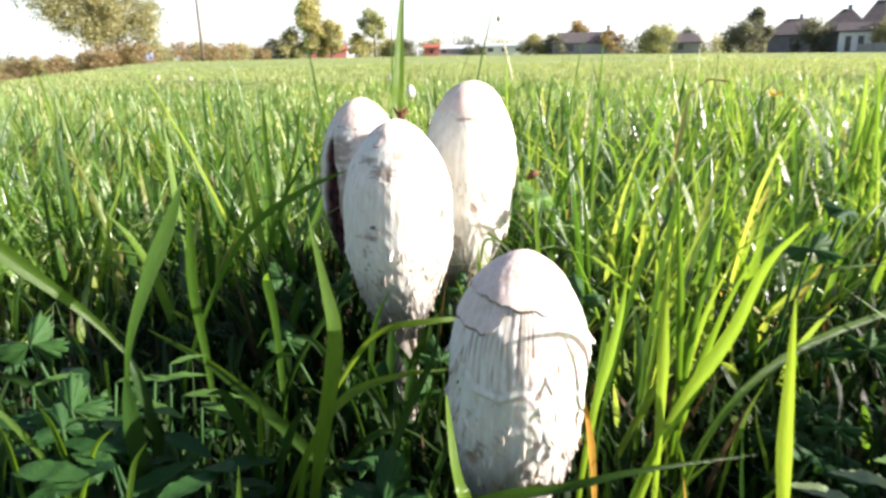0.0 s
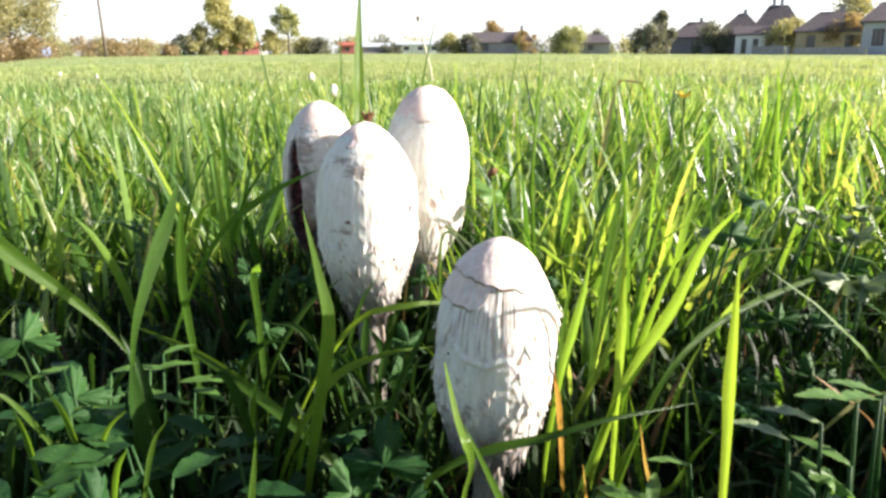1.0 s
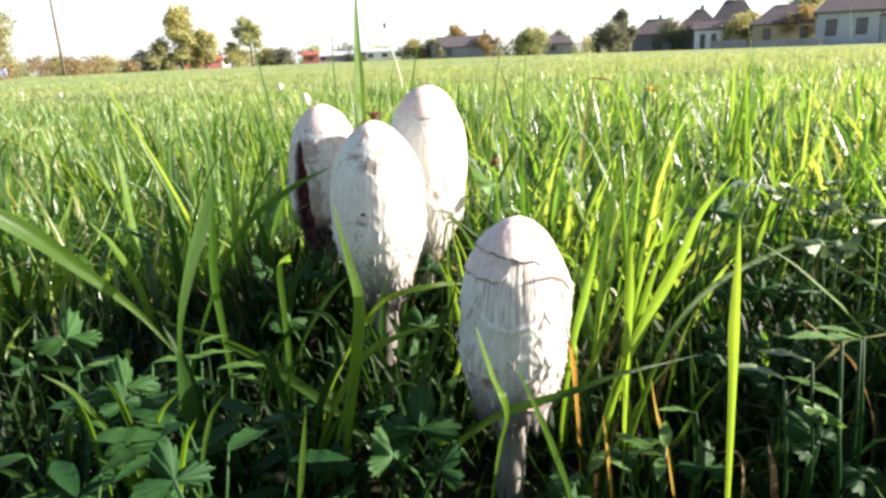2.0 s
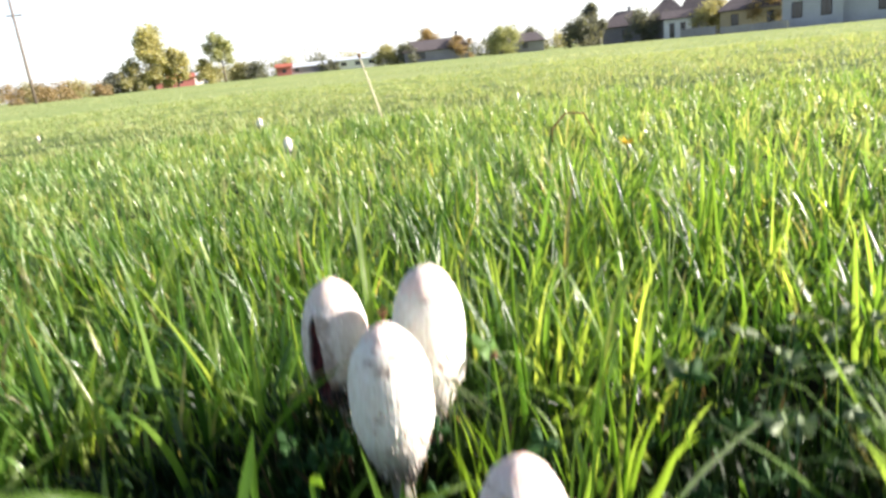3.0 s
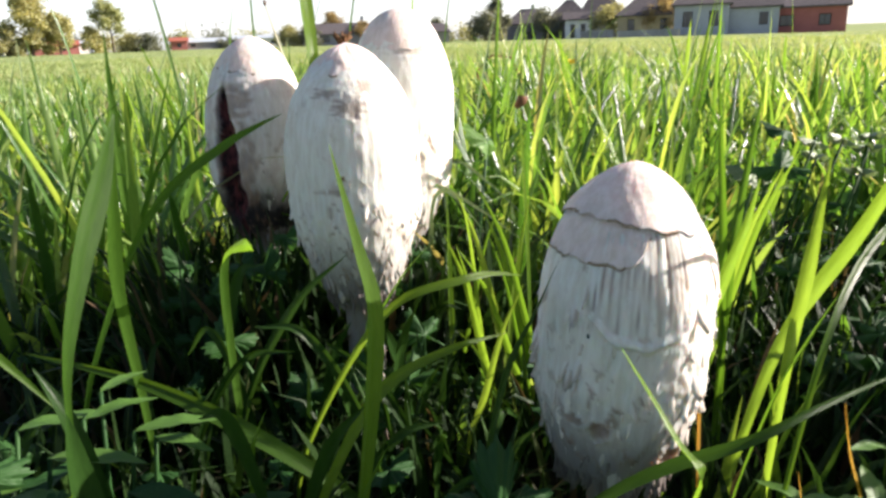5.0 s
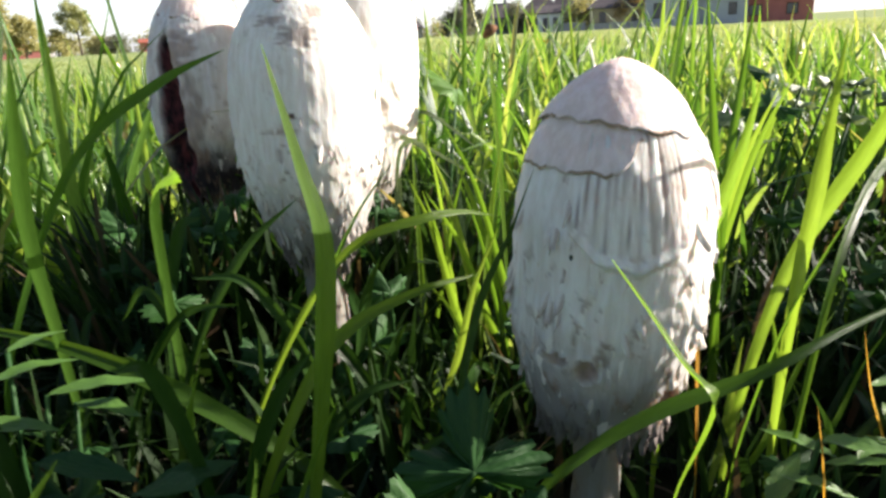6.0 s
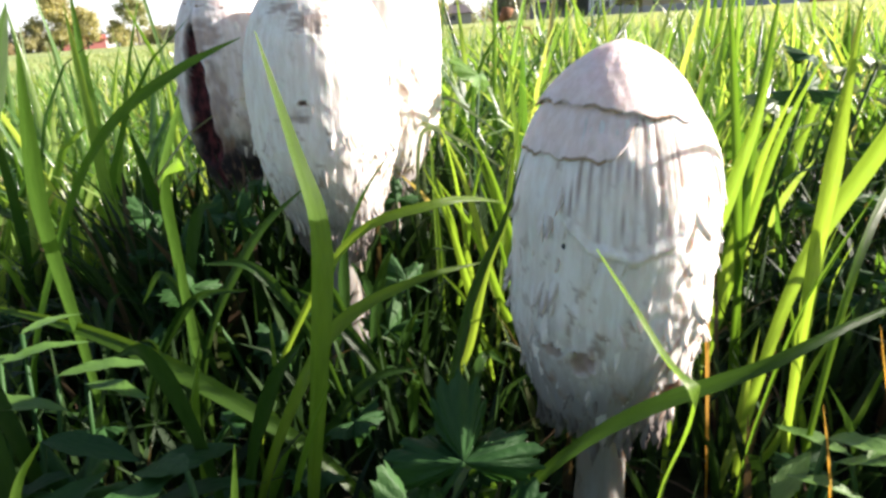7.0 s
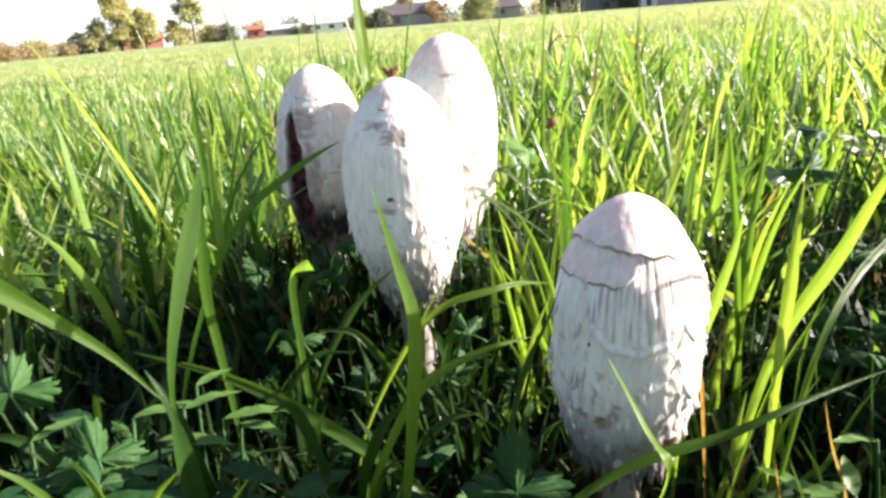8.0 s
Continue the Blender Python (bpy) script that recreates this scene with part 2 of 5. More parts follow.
# pale, ochre and red plaster are dulled: haze and facade shade are mixed in
plaster_pale = plain("pale_plaster", (0.40, 0.43, 0.50), 0.86, 0.8)
plaster_white = plain("white_plaster", (0.84, 0.84, 0.83), 0.9, 0.8)
plaster_yellow = plain("ochre_plaster", (0.44, 0.37, 0.25), 0.85, 0.8)
plaster_red = plain("red_plaster", (0.40, 0.15, 0.14), 0.8, 0.8)
plaster_grey = plain("grey_plaster", (0.34, 0.33, 0.37), 0.8, 0.8)
tile_mat = plain("old_roof_tiles", (0.125, 0.11, 0.115), 0.7, 2.0)
tile_red = plain("red_roof_tiles", (0.40, 0.13, 0.09), 0.75, 2.0)
tin_mat = plain("pale_sheet_roof", (0.50, 0.55, 0.60), 0.85, 1.0, 0.5, 0.4)
concrete_mat = plain("concrete_fence", (0.42, 0.40, 0.38), 0.8, 1.5)
bark_mat = plain("bark", (0.13, 0.10, 0.075), 0.6, 9.0)
wood_mat = plain("weathered_wood", (0.17, 0.14, 0.115), 0.7, 6.0)
dark_wood = plain("dark_wood", (0.055, 0.05, 0.05), 0.7, 6.0)
blue_mat = plain("blue_paint", (0.22, 0.33, 0.60), 0.8, 2.0)
brown_mat = plain("brown_petal", (0.17, 0.085, 0.04), 0.6, 300.0, height=0.0005)
yellow_mat = plain("yellow_petal", (0.80, 0.52, 0.03), 0.85, 200.0, height=0.0005)
insect_mat = plain("dark_speck", (0.02, 0.018, 0.016), 0.6, 900.0, 0.4, 0.5, 0.0003)
glass_mat, nt, b = material("window_glass", 0.06, 0.6)
b.inputs["Base Color"].default_value = (0.035, 0.045, 0.06, 1)


def foliage(name, a, b2, glow=(1.6, 1.5, 0.8)):
    return blade_material(name, ((0.0, tuple(v * 0.8 for v in a)), (0.5, a), (1.0, b2)), glow, through_light=0.42, rough=0.6)


# leaf tones lifted and greyed; the distance haze is in these colours
leaf_yellow = foliage("yellowing_leaves", (0.35, 0.35, 0.19), (0.47, 0.43, 0.24))
leaf_olive = foliage("olive_leaves", (0.30, 0.30, 0.18), (0.40, 0.375, 0.22))
leaf_dark = foliage("dark_leaves", (0.14, 0.155, 0.145), (0.20, 0.21, 0.185))
leaf_pale = foliage("pale_leaves", (0.28, 0.31, 0.18), (0.40, 0.41, 0.24))
leaf_rust = foliage("rusty_leaves", (0.26, 0.20, 0.125), (0.36, 0.275, 0.165))


# ---- building blocks ----
def link_mesh(name, bm, mats, parent=None, label="", smooth=True):
    me = bpy.data.meshes.new(name)
    bm.to_mesh(me)
    bm.free()
    for m in mats if isinstance(mats, (list, tuple)) else (mats,):
        me.materials.append(m)
    if smooth:
        me.polygons.foreach_set("use_smooth", [True] * len(me.polygons))
    ob = new(name, me)
    ob.parent = parent
    return tagged(ob, label)


def part(name, bm, mats, parent, label="", smooth=True):
    return link_mesh(name, bm, mats, parent, label, smooth)


def box(bm, x0, y0, z0, x1, y1, z1):
    v = [bm.verts.new(p) for p in ((x0, y0, z0), (x1, y0, z0), (x1, y1, z0), (x0, y1, z0), (x0, y0, z1), (x1, y0, z1), (x1, y1, z1), (x0, y1, z1))]
    for f in ((3, 2, 1, 0), (4, 5, 6, 7), (0, 1, 5, 4), (1, 2, 6, 5), (2, 3, 7, 6), (3, 0, 4, 7)):
        bm.faces.new([v[i] for i in f])


def tube(bm, pts, radii, sides=8, cap=True):
    rings = []
    for i, p in enumerate(pts):
        p = Vector(p)
        t = (Vector(pts[min(i + 1, len(pts) - 1)]) - Vector(pts[max(i - 1, 0)])).normalized()
        a = t.orthogonal().normalized() if i == 0 else (a - t * a.dot(t)).normalized()
        c = t.cross(a)
        rings.append([bm.verts.new(p + radii[i] * (math.cos(k * math.tau / sides) * a + math.sin(k * math.tau / sides) * c)) for k in range(sides)])
    for r, s in zip(rings, rings[1:]):
        for k in range(sides):
            bm.faces.new((r[k], r[(k + 1) % sides], s[(k + 1) % sides], s[k]))
    if cap:
        bm.faces.new(rings[-1])
        bm.faces.new(rings[0][::-1])


def ground_z(x, y):
    """A level field with soft swells, that falls away at both far sides."""
    x, y = np.asarray(x, float), np.asarray(y, float)
    swell = np.clip((np.hypot(x, y) - 3.5) / 5, 0, 1) * np.clip((130 - np.hypot(x, y)) / 60, 0, 1)
    z = 0.020 * swell * np.sin(0.52 * x + 1.3 * np.sin(0.29 * y)) * np.sin(0.44 * y + 0.9 * np.sin(0.37 * x))
    return z - 0.010 * np.clip(x - 5, 0, 60) - 0.17 * np.clip(-x - 0.4 * np.abs(y) - 1.5, 0, 16) * np.clip(y / 6, 0, 1)


def strip_mesh(name, mat, rows, side, wide, uv_rows, label, category, fold=None):
    """Blades as strips: rows (n, k, 3) centre lines, side (n, k, 3), wide (n, k) half widths."""
    n, k, _ = rows.shape
    lanes = [rows - side * wide[..., None], rows + side * wide[..., None]]
    if fold is not None:
        lanes.insert(1, rows + fold)
    c = len(lanes)
    co = np.stack(lanes, axis=2).reshape(-1, 3)
    base = (np.arange(n) * k * c)[:, None, None]
    r = (np.arange(k - 1) * c)[None, :, None]
    l = np.arange(c - 1)[None, None, :]
    a = base + r + l
    quads = np.stack([a, a + 1, a + 1 + c, a + c], axis=-1).reshape(-1, 4)
    me = bpy.data.meshes.new(name)
    me.vertices.add(len(co))
    me.vertices.foreach_set("co", co.ravel())
    me.loops.add(quads.size)
    me.loops.foreach_set("vertex_index", quads.ravel())
    me.polygons.add(len(quads))
    me.polygons.foreach_set("loop_start", np.arange(0, quads.size, 4))
    me.polygons.foreach_set("loop_total", np.full(len(quads), 4))
    uv = me.uv_layers.new(name="UVMap")
    u = np.tile(np.linspace(0, 1, c), n * k)
    v = np.repeat(np.tile(np.linspace(0, 1, k), n), c) * uv_rows
    uv.data.foreach_set("uv", np.stack([u, v], 1)[quads.ravel()].ravel())
    me.update()
    me.validate()
    me.polygons.foreach_set("use_smooth", np.ones(len(quads), bool))
    me.materials.append(mat)
    return tagged(new(name, me), label, category, kind="stuff")


def grow(name, mat, xy, height, width, seed, k=5, bend=(0.2, 1.2), lean=0.25, label="", category="grass", folded=False, az=None, tip=0.75, flop=0.16):
    """A stand of grass blades on the ground at xy."""
    rng = np.random.default_rng(seed)
    n = len(xy)
    if az is None:
        az = rng.uniform(0, math.tau, n)
    a0 = np.abs(rng.normal(0, lean, n))
    a1 = rng.uniform(bend[0], bend[1], n) * rng.random(n)
    a1 = np.where(rng.random(n) < flop, rng.uniform(1.4, 2.7, n), a1)      # blades that have arched over
    s = np.linspace(0, 1, k)
    ang = a0[:, None] + a1[:, None] * s[None, :] ** rng.uniform(0.9, 3.4, n)[:, None]
    step = (height / (k - 1))[:, None]
    dr, dz = np.sin(ang) * step, np.cos(ang) * step
    run = np.concatenate([np.zeros((n, 1)), np.cumsum(dr[:, :-1], 1)], 1)
    rise = np.concatenate([np.zeros((n, 1)), np.cumsum(dz[:, :-1], 1)], 1)
    rows = np.stack([xy[:, :1] + np.cos(az)[:, None] * run, xy[:, 1:2] + np.sin(az)[:, None] * run,
                     ground_z(xy[:, 0], xy[:, 1])[:, None] + rise - 0.004], -1)
    tw = az[:, None] + math.pi / 2 + rng.normal(0, 0.5, n)[:, None] + rng.normal(0, 0.5, n)[:, None] * s
    side = np.stack([np.cos(tw), np.sin(tw), np.zeros_like(tw)], -1)
    shape = np.minimum(1, 0.65 + 1.4 * s) * (1 - s ** 2.4) ** tip
    wide = np.maximum(width[:, None] * 0.5 * shape[None, :], 0.0001)
    fold = None
    if folded:
        ahead = np.stack([-np.sin(tw), np.cos(tw), np.zeros_like(tw)], -1)
        fold = ahead * (wide * 0.45)[..., None]
    return strip_mesh(name, mat, rows, side, wide, 6.0, label, category, fold)


# ---- ground ----
bm = bmesh.new()
rings, sides = [0.0] + [0.1 * 1.11 ** k for k in range(72)] + [220, 350, 700, 1500, 3000], 180
last = None
for r in rings:
    ring = []
    for i in range(sides if r else 1):
        x, y = r * math.cos(i * math.tau / sides), r * math.sin(i * math.tau / sides)
        lump = 0.012 * noise.noise((x * 6, y * 6, 0)) * (1 if 0.05 < r < 3 else 0)
        ring.append(bm.verts.new((x, y, float(ground_z(x, y)) + lump - 0.006)))
    if last and len(last) == 1:
        for i in range(sides):
            bm.faces.new((last[0], ring[i], ring[(i + 1) % sides]))
    elif last:
        for i in range(sides):
            bm.faces.new((last[i], ring[i], ring[(i + 1) % sides], last[(i + 1) % sides]))
    last = ring
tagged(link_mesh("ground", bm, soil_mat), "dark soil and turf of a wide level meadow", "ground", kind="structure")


# ---- mushrooms ----
DEG = math.pi / 180

def cap_profile(f, taper=0.46, tail=1.4, peak=0.66):
    """Half width of a closed shaggy cap, from its top (0) to its margin (1)."""
    if f < 0.42:
        return (1 - (1 - f / 0.42) ** 2.1) ** peak
    if f < 0.62:
        return 1.0
    return 1.0 - taper * ((f - 0.62) / 0.38) ** tail


def flake(seed, long, wide, curl, mat):
    """One torn scale: fixed along its upper edge (y = 0), its lower end lifts and frays."""
    rng = random.Random(seed)
    bm = bmesh.new()
    cols, rows = 5, 5
    frays = [rng.uniform(0.66, 1.0) for _ in range(cols)]
    drift = rng.uniform(-0.25, 0.25)
    grid = []
    for j in range(rows):
        s = j / (rows - 1)
        line = []
        for i in range(cols):
            u = i / (cols - 1) * 2 - 1
            w = wide * (0.75 + 0.5 * s - 1.05 * s ** 2.2)
            out = curl * long * s ** 2.2 * (1 - 0.35 * abs(u)) + rng.uniform(-0.02, 0.02) * long
            line.append(bm.verts.new((u * w / 2 + drift * wide * s * s, out - 0.10 * wide * u * u, -s * long * frays[i])))
        grid.append(line)
    for a, b in zip(grid, grid[1:]):
        for i in range(cols - 1):
            bm.faces.new((a[i], a[i + 1], b[i + 1], b[i]))
    me = bpy.data.meshes.new("scale")
    bm.to_mesh(me)
    bm.free()
    me.materials.append(mat)
    me.polygons.foreach_set("use_smooth", [True] * len(me.polygons))
    return me


def flakes(mat):
    small = [flake(i, 0.0058 + 0.0016 * (i % 4), 0.0026 + 0.0007 * (i % 3), (0.03, 0.07, 0.12, 0.20)[i % 4], mat) for i in range(9)]
    return small + [flake(20 + i, 0.0095, 0.0075, 0.08 + 0.08 * i, mat) for i in range(3)]


FLAKES, DULL_FLAKES, GREY_FLAKES = flakes(scale_mat), flakes(dull_scale_mat), flakes(grey_scale_mat)


def mushroom(foot, top, radius, tall, seed, label, wounds=(), fibres=None, crown=(0.17, 0.04, -2.0), shag=70, shag_from=0.24, stem=0.0056, crown_rough=0.0, big=(), taper=0.46, tail=1.4, peak=0.66, mat=None, ragged=1.0):
    """A closed shaggy ink cap from its foot to its top, both world places. wounds: (angle, height share, half angle, half share, depth, kind)."""
    foot, top = Vector(foot), Vector(top)
    rng = random.Random(seed)
    thing = new("shaggy_mushroom")
    margin = top - (top - foot).normalized() * tall          # where the cap's margin lies on the axis
    thing.location = margin
    axis = (top - foot).normalized()
    thing.rotation_mode = "QUATERNION"
    thing.rotation_quaternion = Vector((0, 0, 1)).rotation_difference(axis)
    turn = thing.rotation_quaternion.to_matrix()
    NS, NR = 190, 130

    def surface(th, f):
        z = tall * (1 - f)
        c, s = math.cos(th), math.sin(th)
        p = Vector((c, s, f * 3.2))
        r = radius * cap_profile(f, taper, tail, peak)
        r *= 1 + 0.045 * noise.noise(p * 1.6 + Vector((seed * 7.1, 0, 0)))
        body = min(1.0, max(0.0, (f - 0.12) / 0.1))
        # overlapping tiers of scales, each proud at its lower edge, hung with fibres
        rough = 0.35 + (ragged - 0.35) * min(1.0, max(0.0, (f - 0.40) / 0.25))
        tear = 0.0
        for tiers, around, amp in ((5.0, 4.0, 0.0009), (11.0, 11.0, 0.0008)):
            cell = noise.noise(Vector((c * around * 0.5, s * around * 0.5, seed + f * 1.5))) * 1.5
            cell += 0.25 * noise.noise(Vector((c * 24, s * 24, seed)))
            ph = (f * tiers + cell) % 1.0
            edge = ph ** 2 if ph < 0.9 else (1 - ph) * 8.1
            tear = max(tear, min(1.0, max(0.0, (ph - 0.80) / 0.06)) * (1 if ph < 0.95 else 0) * min(1.0, max(0.0, noise.noise(Vector((c * 5, s * 5, f * 9 + seed * 3))) * 4 - 0.2)) * rough * body)
            r += amp * body * rough * (edge - 0.3) * (0.3 + 1.0 * abs(noise.noise(Vector((c * 3, s * 3, f * 5 + seed)))))
        r += body * 0.00020 * noise.noise(Vector((c * 30, s * 30, f * 2.2 + seed)))
        r += body * min(1.0, rough) * 0.00012 * noise.noise(Vector((c * 15, s * 15, f * 16 + seed)))
        groove = 0.0
        if fibres:
            a0, half, f0, f1 = fibres
            d = (th - a0 + math.pi) % math.tau - math.pi
            low = f1 - 0.10 * (d / half) ** 2 + 0.02 * noise.noise(Vector((d * 6, 1.5, seed)))
            if abs(d) < half and f0 < f < low + 0.015:
                edge = min(1, (half - abs(d)) / 0.12)
                wave = math.sin(d * 74 + 5 * noise.noise(Vector((d * 5, f * 4, 0)))) * (0.35 + 1.2 * abs(noise.noise(Vector((d * 9, f * 3, 2)))))
                r += edge * (0.00024 * wave + 0.0003)
                r += edge * 0.0012 * max(0, 1 - abs(f - low) / 0.020)
                groove = edge * max(0.0, -wave - 0.05) * (0.9 if f < low - 0.02 else 0.0)
        kind = [0.0, min(0.75, max(groove * 1.3, 0.62 * tear))]
        if f > 0.94:                                 # frayed, inky edge of the margin
            kind[1] = max(kind[1], min(0.8, (f - 0.94) * 14 * (0.5 + noise.noise(Vector((c * 6, s * 6, seed))))))
        for a0, fc, ha, hf, depth, what in wounds:
            d = ((th - a0 + math.pi) % math.tau - math.pi) / ha
            e = (f - fc) / hf
            wob = 0.35 * noise.noise(Vector((d * 2, e * 4, seed)))
            q = math.hypot(d / max(0.25, (0.65 + 0.35 * e) if what == 1 else 1.0), e) + wob * (2.2 if what == 3 else 1)
            if q < 1.35:
                r -= depth * max(0, 1 - q ** 2) if q < 1 else 0
                r += (0.0013 if what in (2, 4) else 0.0006 if what == 1 else 0.0003) * max(0, 1 - abs(q - 1.1) / 0.25)
            slot = 0 if what == 1 else 1
            kind[slot] = max(kind[slot], (0.62 if what == 3 else 0.62 if what == 4 else 1.0) * min(1.0, max(0.0, (1.08 - q) / (0.5 if what == 3 else 0.22))))
        return Vector((r * c, r * s, z)), kind

    bm = bmesh.new()
    lay_gash, lay_bruise = bm.verts.layers.float.new("gash"), bm.verts.layers.float.new("bruise")
    grid = []
    fs = [0.004 + 0.996 * (j / (NR - 1)) ** 1.12 for j in range(NR)]
    for f in fs:
        row = []
        for i in range(NS):
            th = i * math.tau / NS
            rag = 1.0
            if f > 0.9:
                rag = f + (f - 0.9) * 0.55 * noise.noise(Vector((math.cos(th) * 7, math.sin(th) * 7, seed * 3.3)))
                p, kd = surface(th, rag)
            else:
                p, kd = surface(th, f)
            v = bm.verts.new(p)
            v[lay_gash], v[lay_bruise] = kd
            row.append(v)
        grid.append(row)
    apex = bm.verts.new((0, 0, tall))
    for i in range(NS):
        bm.faces.new((grid[0][i], grid[0][(i + 1) % NS], apex))
    for j in range(NR - 1):
        for i in range(NS):
            bm.faces.new((grid[j][i], grid[j + 1][i], grid[j + 1][(i + 1) % NS], grid[j][(i + 1) % NS]))
    # the margin turns in and closes up to the stem
    inner = [bm.verts.new((v.co.x * 0.82, v.co.y * 0.82, v.co.z + 0.003)) for v in grid[-1]]
    roof = [bm.verts.new((math.cos(i * math.tau / NS) * stem * 1.1, math.sin(i * math.tau / NS) * stem * 1.1, tall * 0.55)) for i in range(NS)]
    for i in range(NS):
        k = (i + 1) % NS
        for a, b in ((grid[-1], inner), (inner, roof)):
            fc = bm.faces.new((a[i], b[i], b[k], a[k]))
            fc.material_index = 1 if b is roof else 0
    part("cap", bm, [mat or cap_mat, rag_mat], thing, "cream shaggy cap, tan stains, margin greyed by age and painted shade")

    # smooth crown with a torn edge over the scales, sunk into the cap in places
    sunk = 0.0022 if callable(crown) else 0.0013

    def shell(name, label, a0, a1, upper, lower, lift, curl, n=110, rows=22):
        bm = bmesh.new()
        lines = []
        for j in range(rows):
            q = j / (rows - 1)
            line = []
            for i in range(n):
                th = a0 + (a1 - a0) * i / (n if a1 - a0 > 6.2 else n - 1)
                c, s = math.cos(th), math.sin(th)
                torn = lower(th) + 0.022 * noise.noise(Vector((c * 3, s * 3, seed * 2.0))) + 0.007 * noise.noise(Vector((c * 11, s * 11, seed)))
                f = max(0.003, upper + (torn - upper) * q ** (1.15 if upper < 0.01 else 1))
                r = radius * cap_profile(f, taper, tail, peak) * (1 + 0.045 * noise.noise(Vector((c, s, f * 3.2)) * 1.6 + Vector((seed * 7.1, 0, 0))))
                up = lift + curl * q ** 4 * (0.55 + 0.45 * math.cos(th + 2.7)) + crown_rough * noise.noise(Vector((c * 4, s * 4, f * 22))) + 0.00022 * noise.noise(Vector((c * 9, s * 9, f * 30)))
                # the edge sinks on the sunny side, glare put into the shape, and round the other caps
                up -= sunk * q ** 3 * (max(0.0, math.cos(th + 0.2)) if callable(crown) else 0.7 + 0.6 * noise.noise(Vector((c * 2.5, s * 2.5, seed))))
                line.append(bm.verts.new(((r + up) * c, (r + up) * s, tall * (1 - f) + lift)))
            lines.append(line)
        whole = a1 - a0 > 6.2
        span = range(n if whole else n - 1)
        if whole:
            tip = bm.verts.new((0, 0, tall + lift + 0.0003))
            for i in span:
                bm.faces.new((lines[0][i], lines[0][(i + 1) % n], tip))
        for a, b in zip(lines, lines[1:]):
            for i in span:
                fc = bm.faces.new((a[i], b[i], b[(i + 1) % n], a[(i + 1) % n]))
                fc.material_index = 1 if b is lines[-1] and noise.noise(a[i].co * 130) > 0.05 else 0
        under = [bm.verts.new(Vector((v.co.x * 0.962, v.co.y * 0.962, v.co.z + 0.0006))) for v in lines[-1]]
        for i in span:
            bm.faces.new((lines[-1][i], under[i], under[(i + 1) % n], lines[-1][(i + 1) % n])).material_index = 1
        return part(name, bm, [crown_mat, edge_mat], thing, label)

    if callable(crown):
        shell("crown", "smooth pinkish tan crown with torn edge", 0.0, math.tau, 0.003, crown, 0.0006, 0.0003)
        shell("torn_flap", "pinkish flap of skin with a brown torn rim", -200 * DEG, -108 * DEG, 0.09, lambda th: 0.255 - 0.080 * min(1, max(0, (th / DEG + 128) / 18)) ** 2, 0.0002, 0.0004, 70, 22)
    else:
        shell("crown", "smooth pinkish tan crown with torn edge", 0.0, math.tau, 0.003, lambda th: crown[0] + crown[1] * math.cos(th - crown[2]), 0.0003, 0.0003)

    # stem, from inside the cap down into the turf
    bm = bmesh.new()
    inv = turn.inverted()
    end = inv @ (foot - margin)
    pts = [Vector((0, 0, tall * 0.6)), Vector((0, 0, 0)), end * 0.5 + Vector((0.0012, 0.0008, 0)), end, end * 1.25]
    fine, rad = [], []
    for a, b in zip(pts, pts[1:]):
        for q in range(6):
            fine.append(a.lerp(b, q / 6))
    fine.append(pts[-1])
    for i, p in enumerate(fine):
        rad.append(stem * (1.0 + 0.22 * (i / len(fine)) ** 2) + 0.00035 * noise.noise(p * 300))
    tube(bm, fine, rad, 20)
    part("stem", bm, stem_mat, thing, "hollow off-white stem darkened for shade")

    # loose scales
    spots = [(rng.uniform(0, math.tau), shag_from + (0.96 - shag_from) * rng.random() ** 0.62, rng.randrange(9)) for _ in range(shag)]
    spots += [(a, f, 9 + i % 3) for i, (a, f) in enumerate(big)]
    fringe = len(spots)                              # from here on: the frayed edge of the margin
    spots += [(rng.uniform(0, math.tau), rng.uniform(0.90, 0.985), rng.randrange(9)) for _ in range(shag // 2)]
    for k, (th, f, which) in enumerate(spots):
        if any(abs((th - w[0] + math.pi) % math.tau - math.pi) < w[2] * 1.4 and abs(f - w[1]) < w[3] * 1.4 for w in wounds):
            continue
        if fibres and abs((th - fibres[0] + math.pi) % math.tau - math.pi) < fibres[1] * 0.9 and f < fibres[3] - 0.02:
            continue
        p, _ = surface(th, f)
        q, _ = surface(th, min(1, f + 0.06))
        down = (p - q).normalized()
        out = Vector((math.cos(th), math.sin(th), 0))
        out = (out - down * out.dot(down)).normalized()
        m = Matrix((down.cross(out) * -1, out, down)).transposed().to_4x4()
        size = rng.uniform(0.55, 1.15) if k < fringe else rng.uniform(0.7, 1.35)
        # scales grey downwards with the cap, for age and painted shade
        old = f + rng.uniform(-0.05, 0.05)
        ob = new("scale", (GREY_FLAKES if old > 0.86 else DULL_FLAKES if old > 0.72 else FLAKES)[which])
        ob.parent = thing
        ob.matrix_local = Matrix.Translation(p - out * 0.0002) @ m @ Matrix.Rotation(rng.uniform(-0.28, 0.28), 4, "Y") @ Matrix.Diagonal((size, size, size, 1))
    return tagged(thing, label, "mushroom", "shaggy mushrooms in the grass")


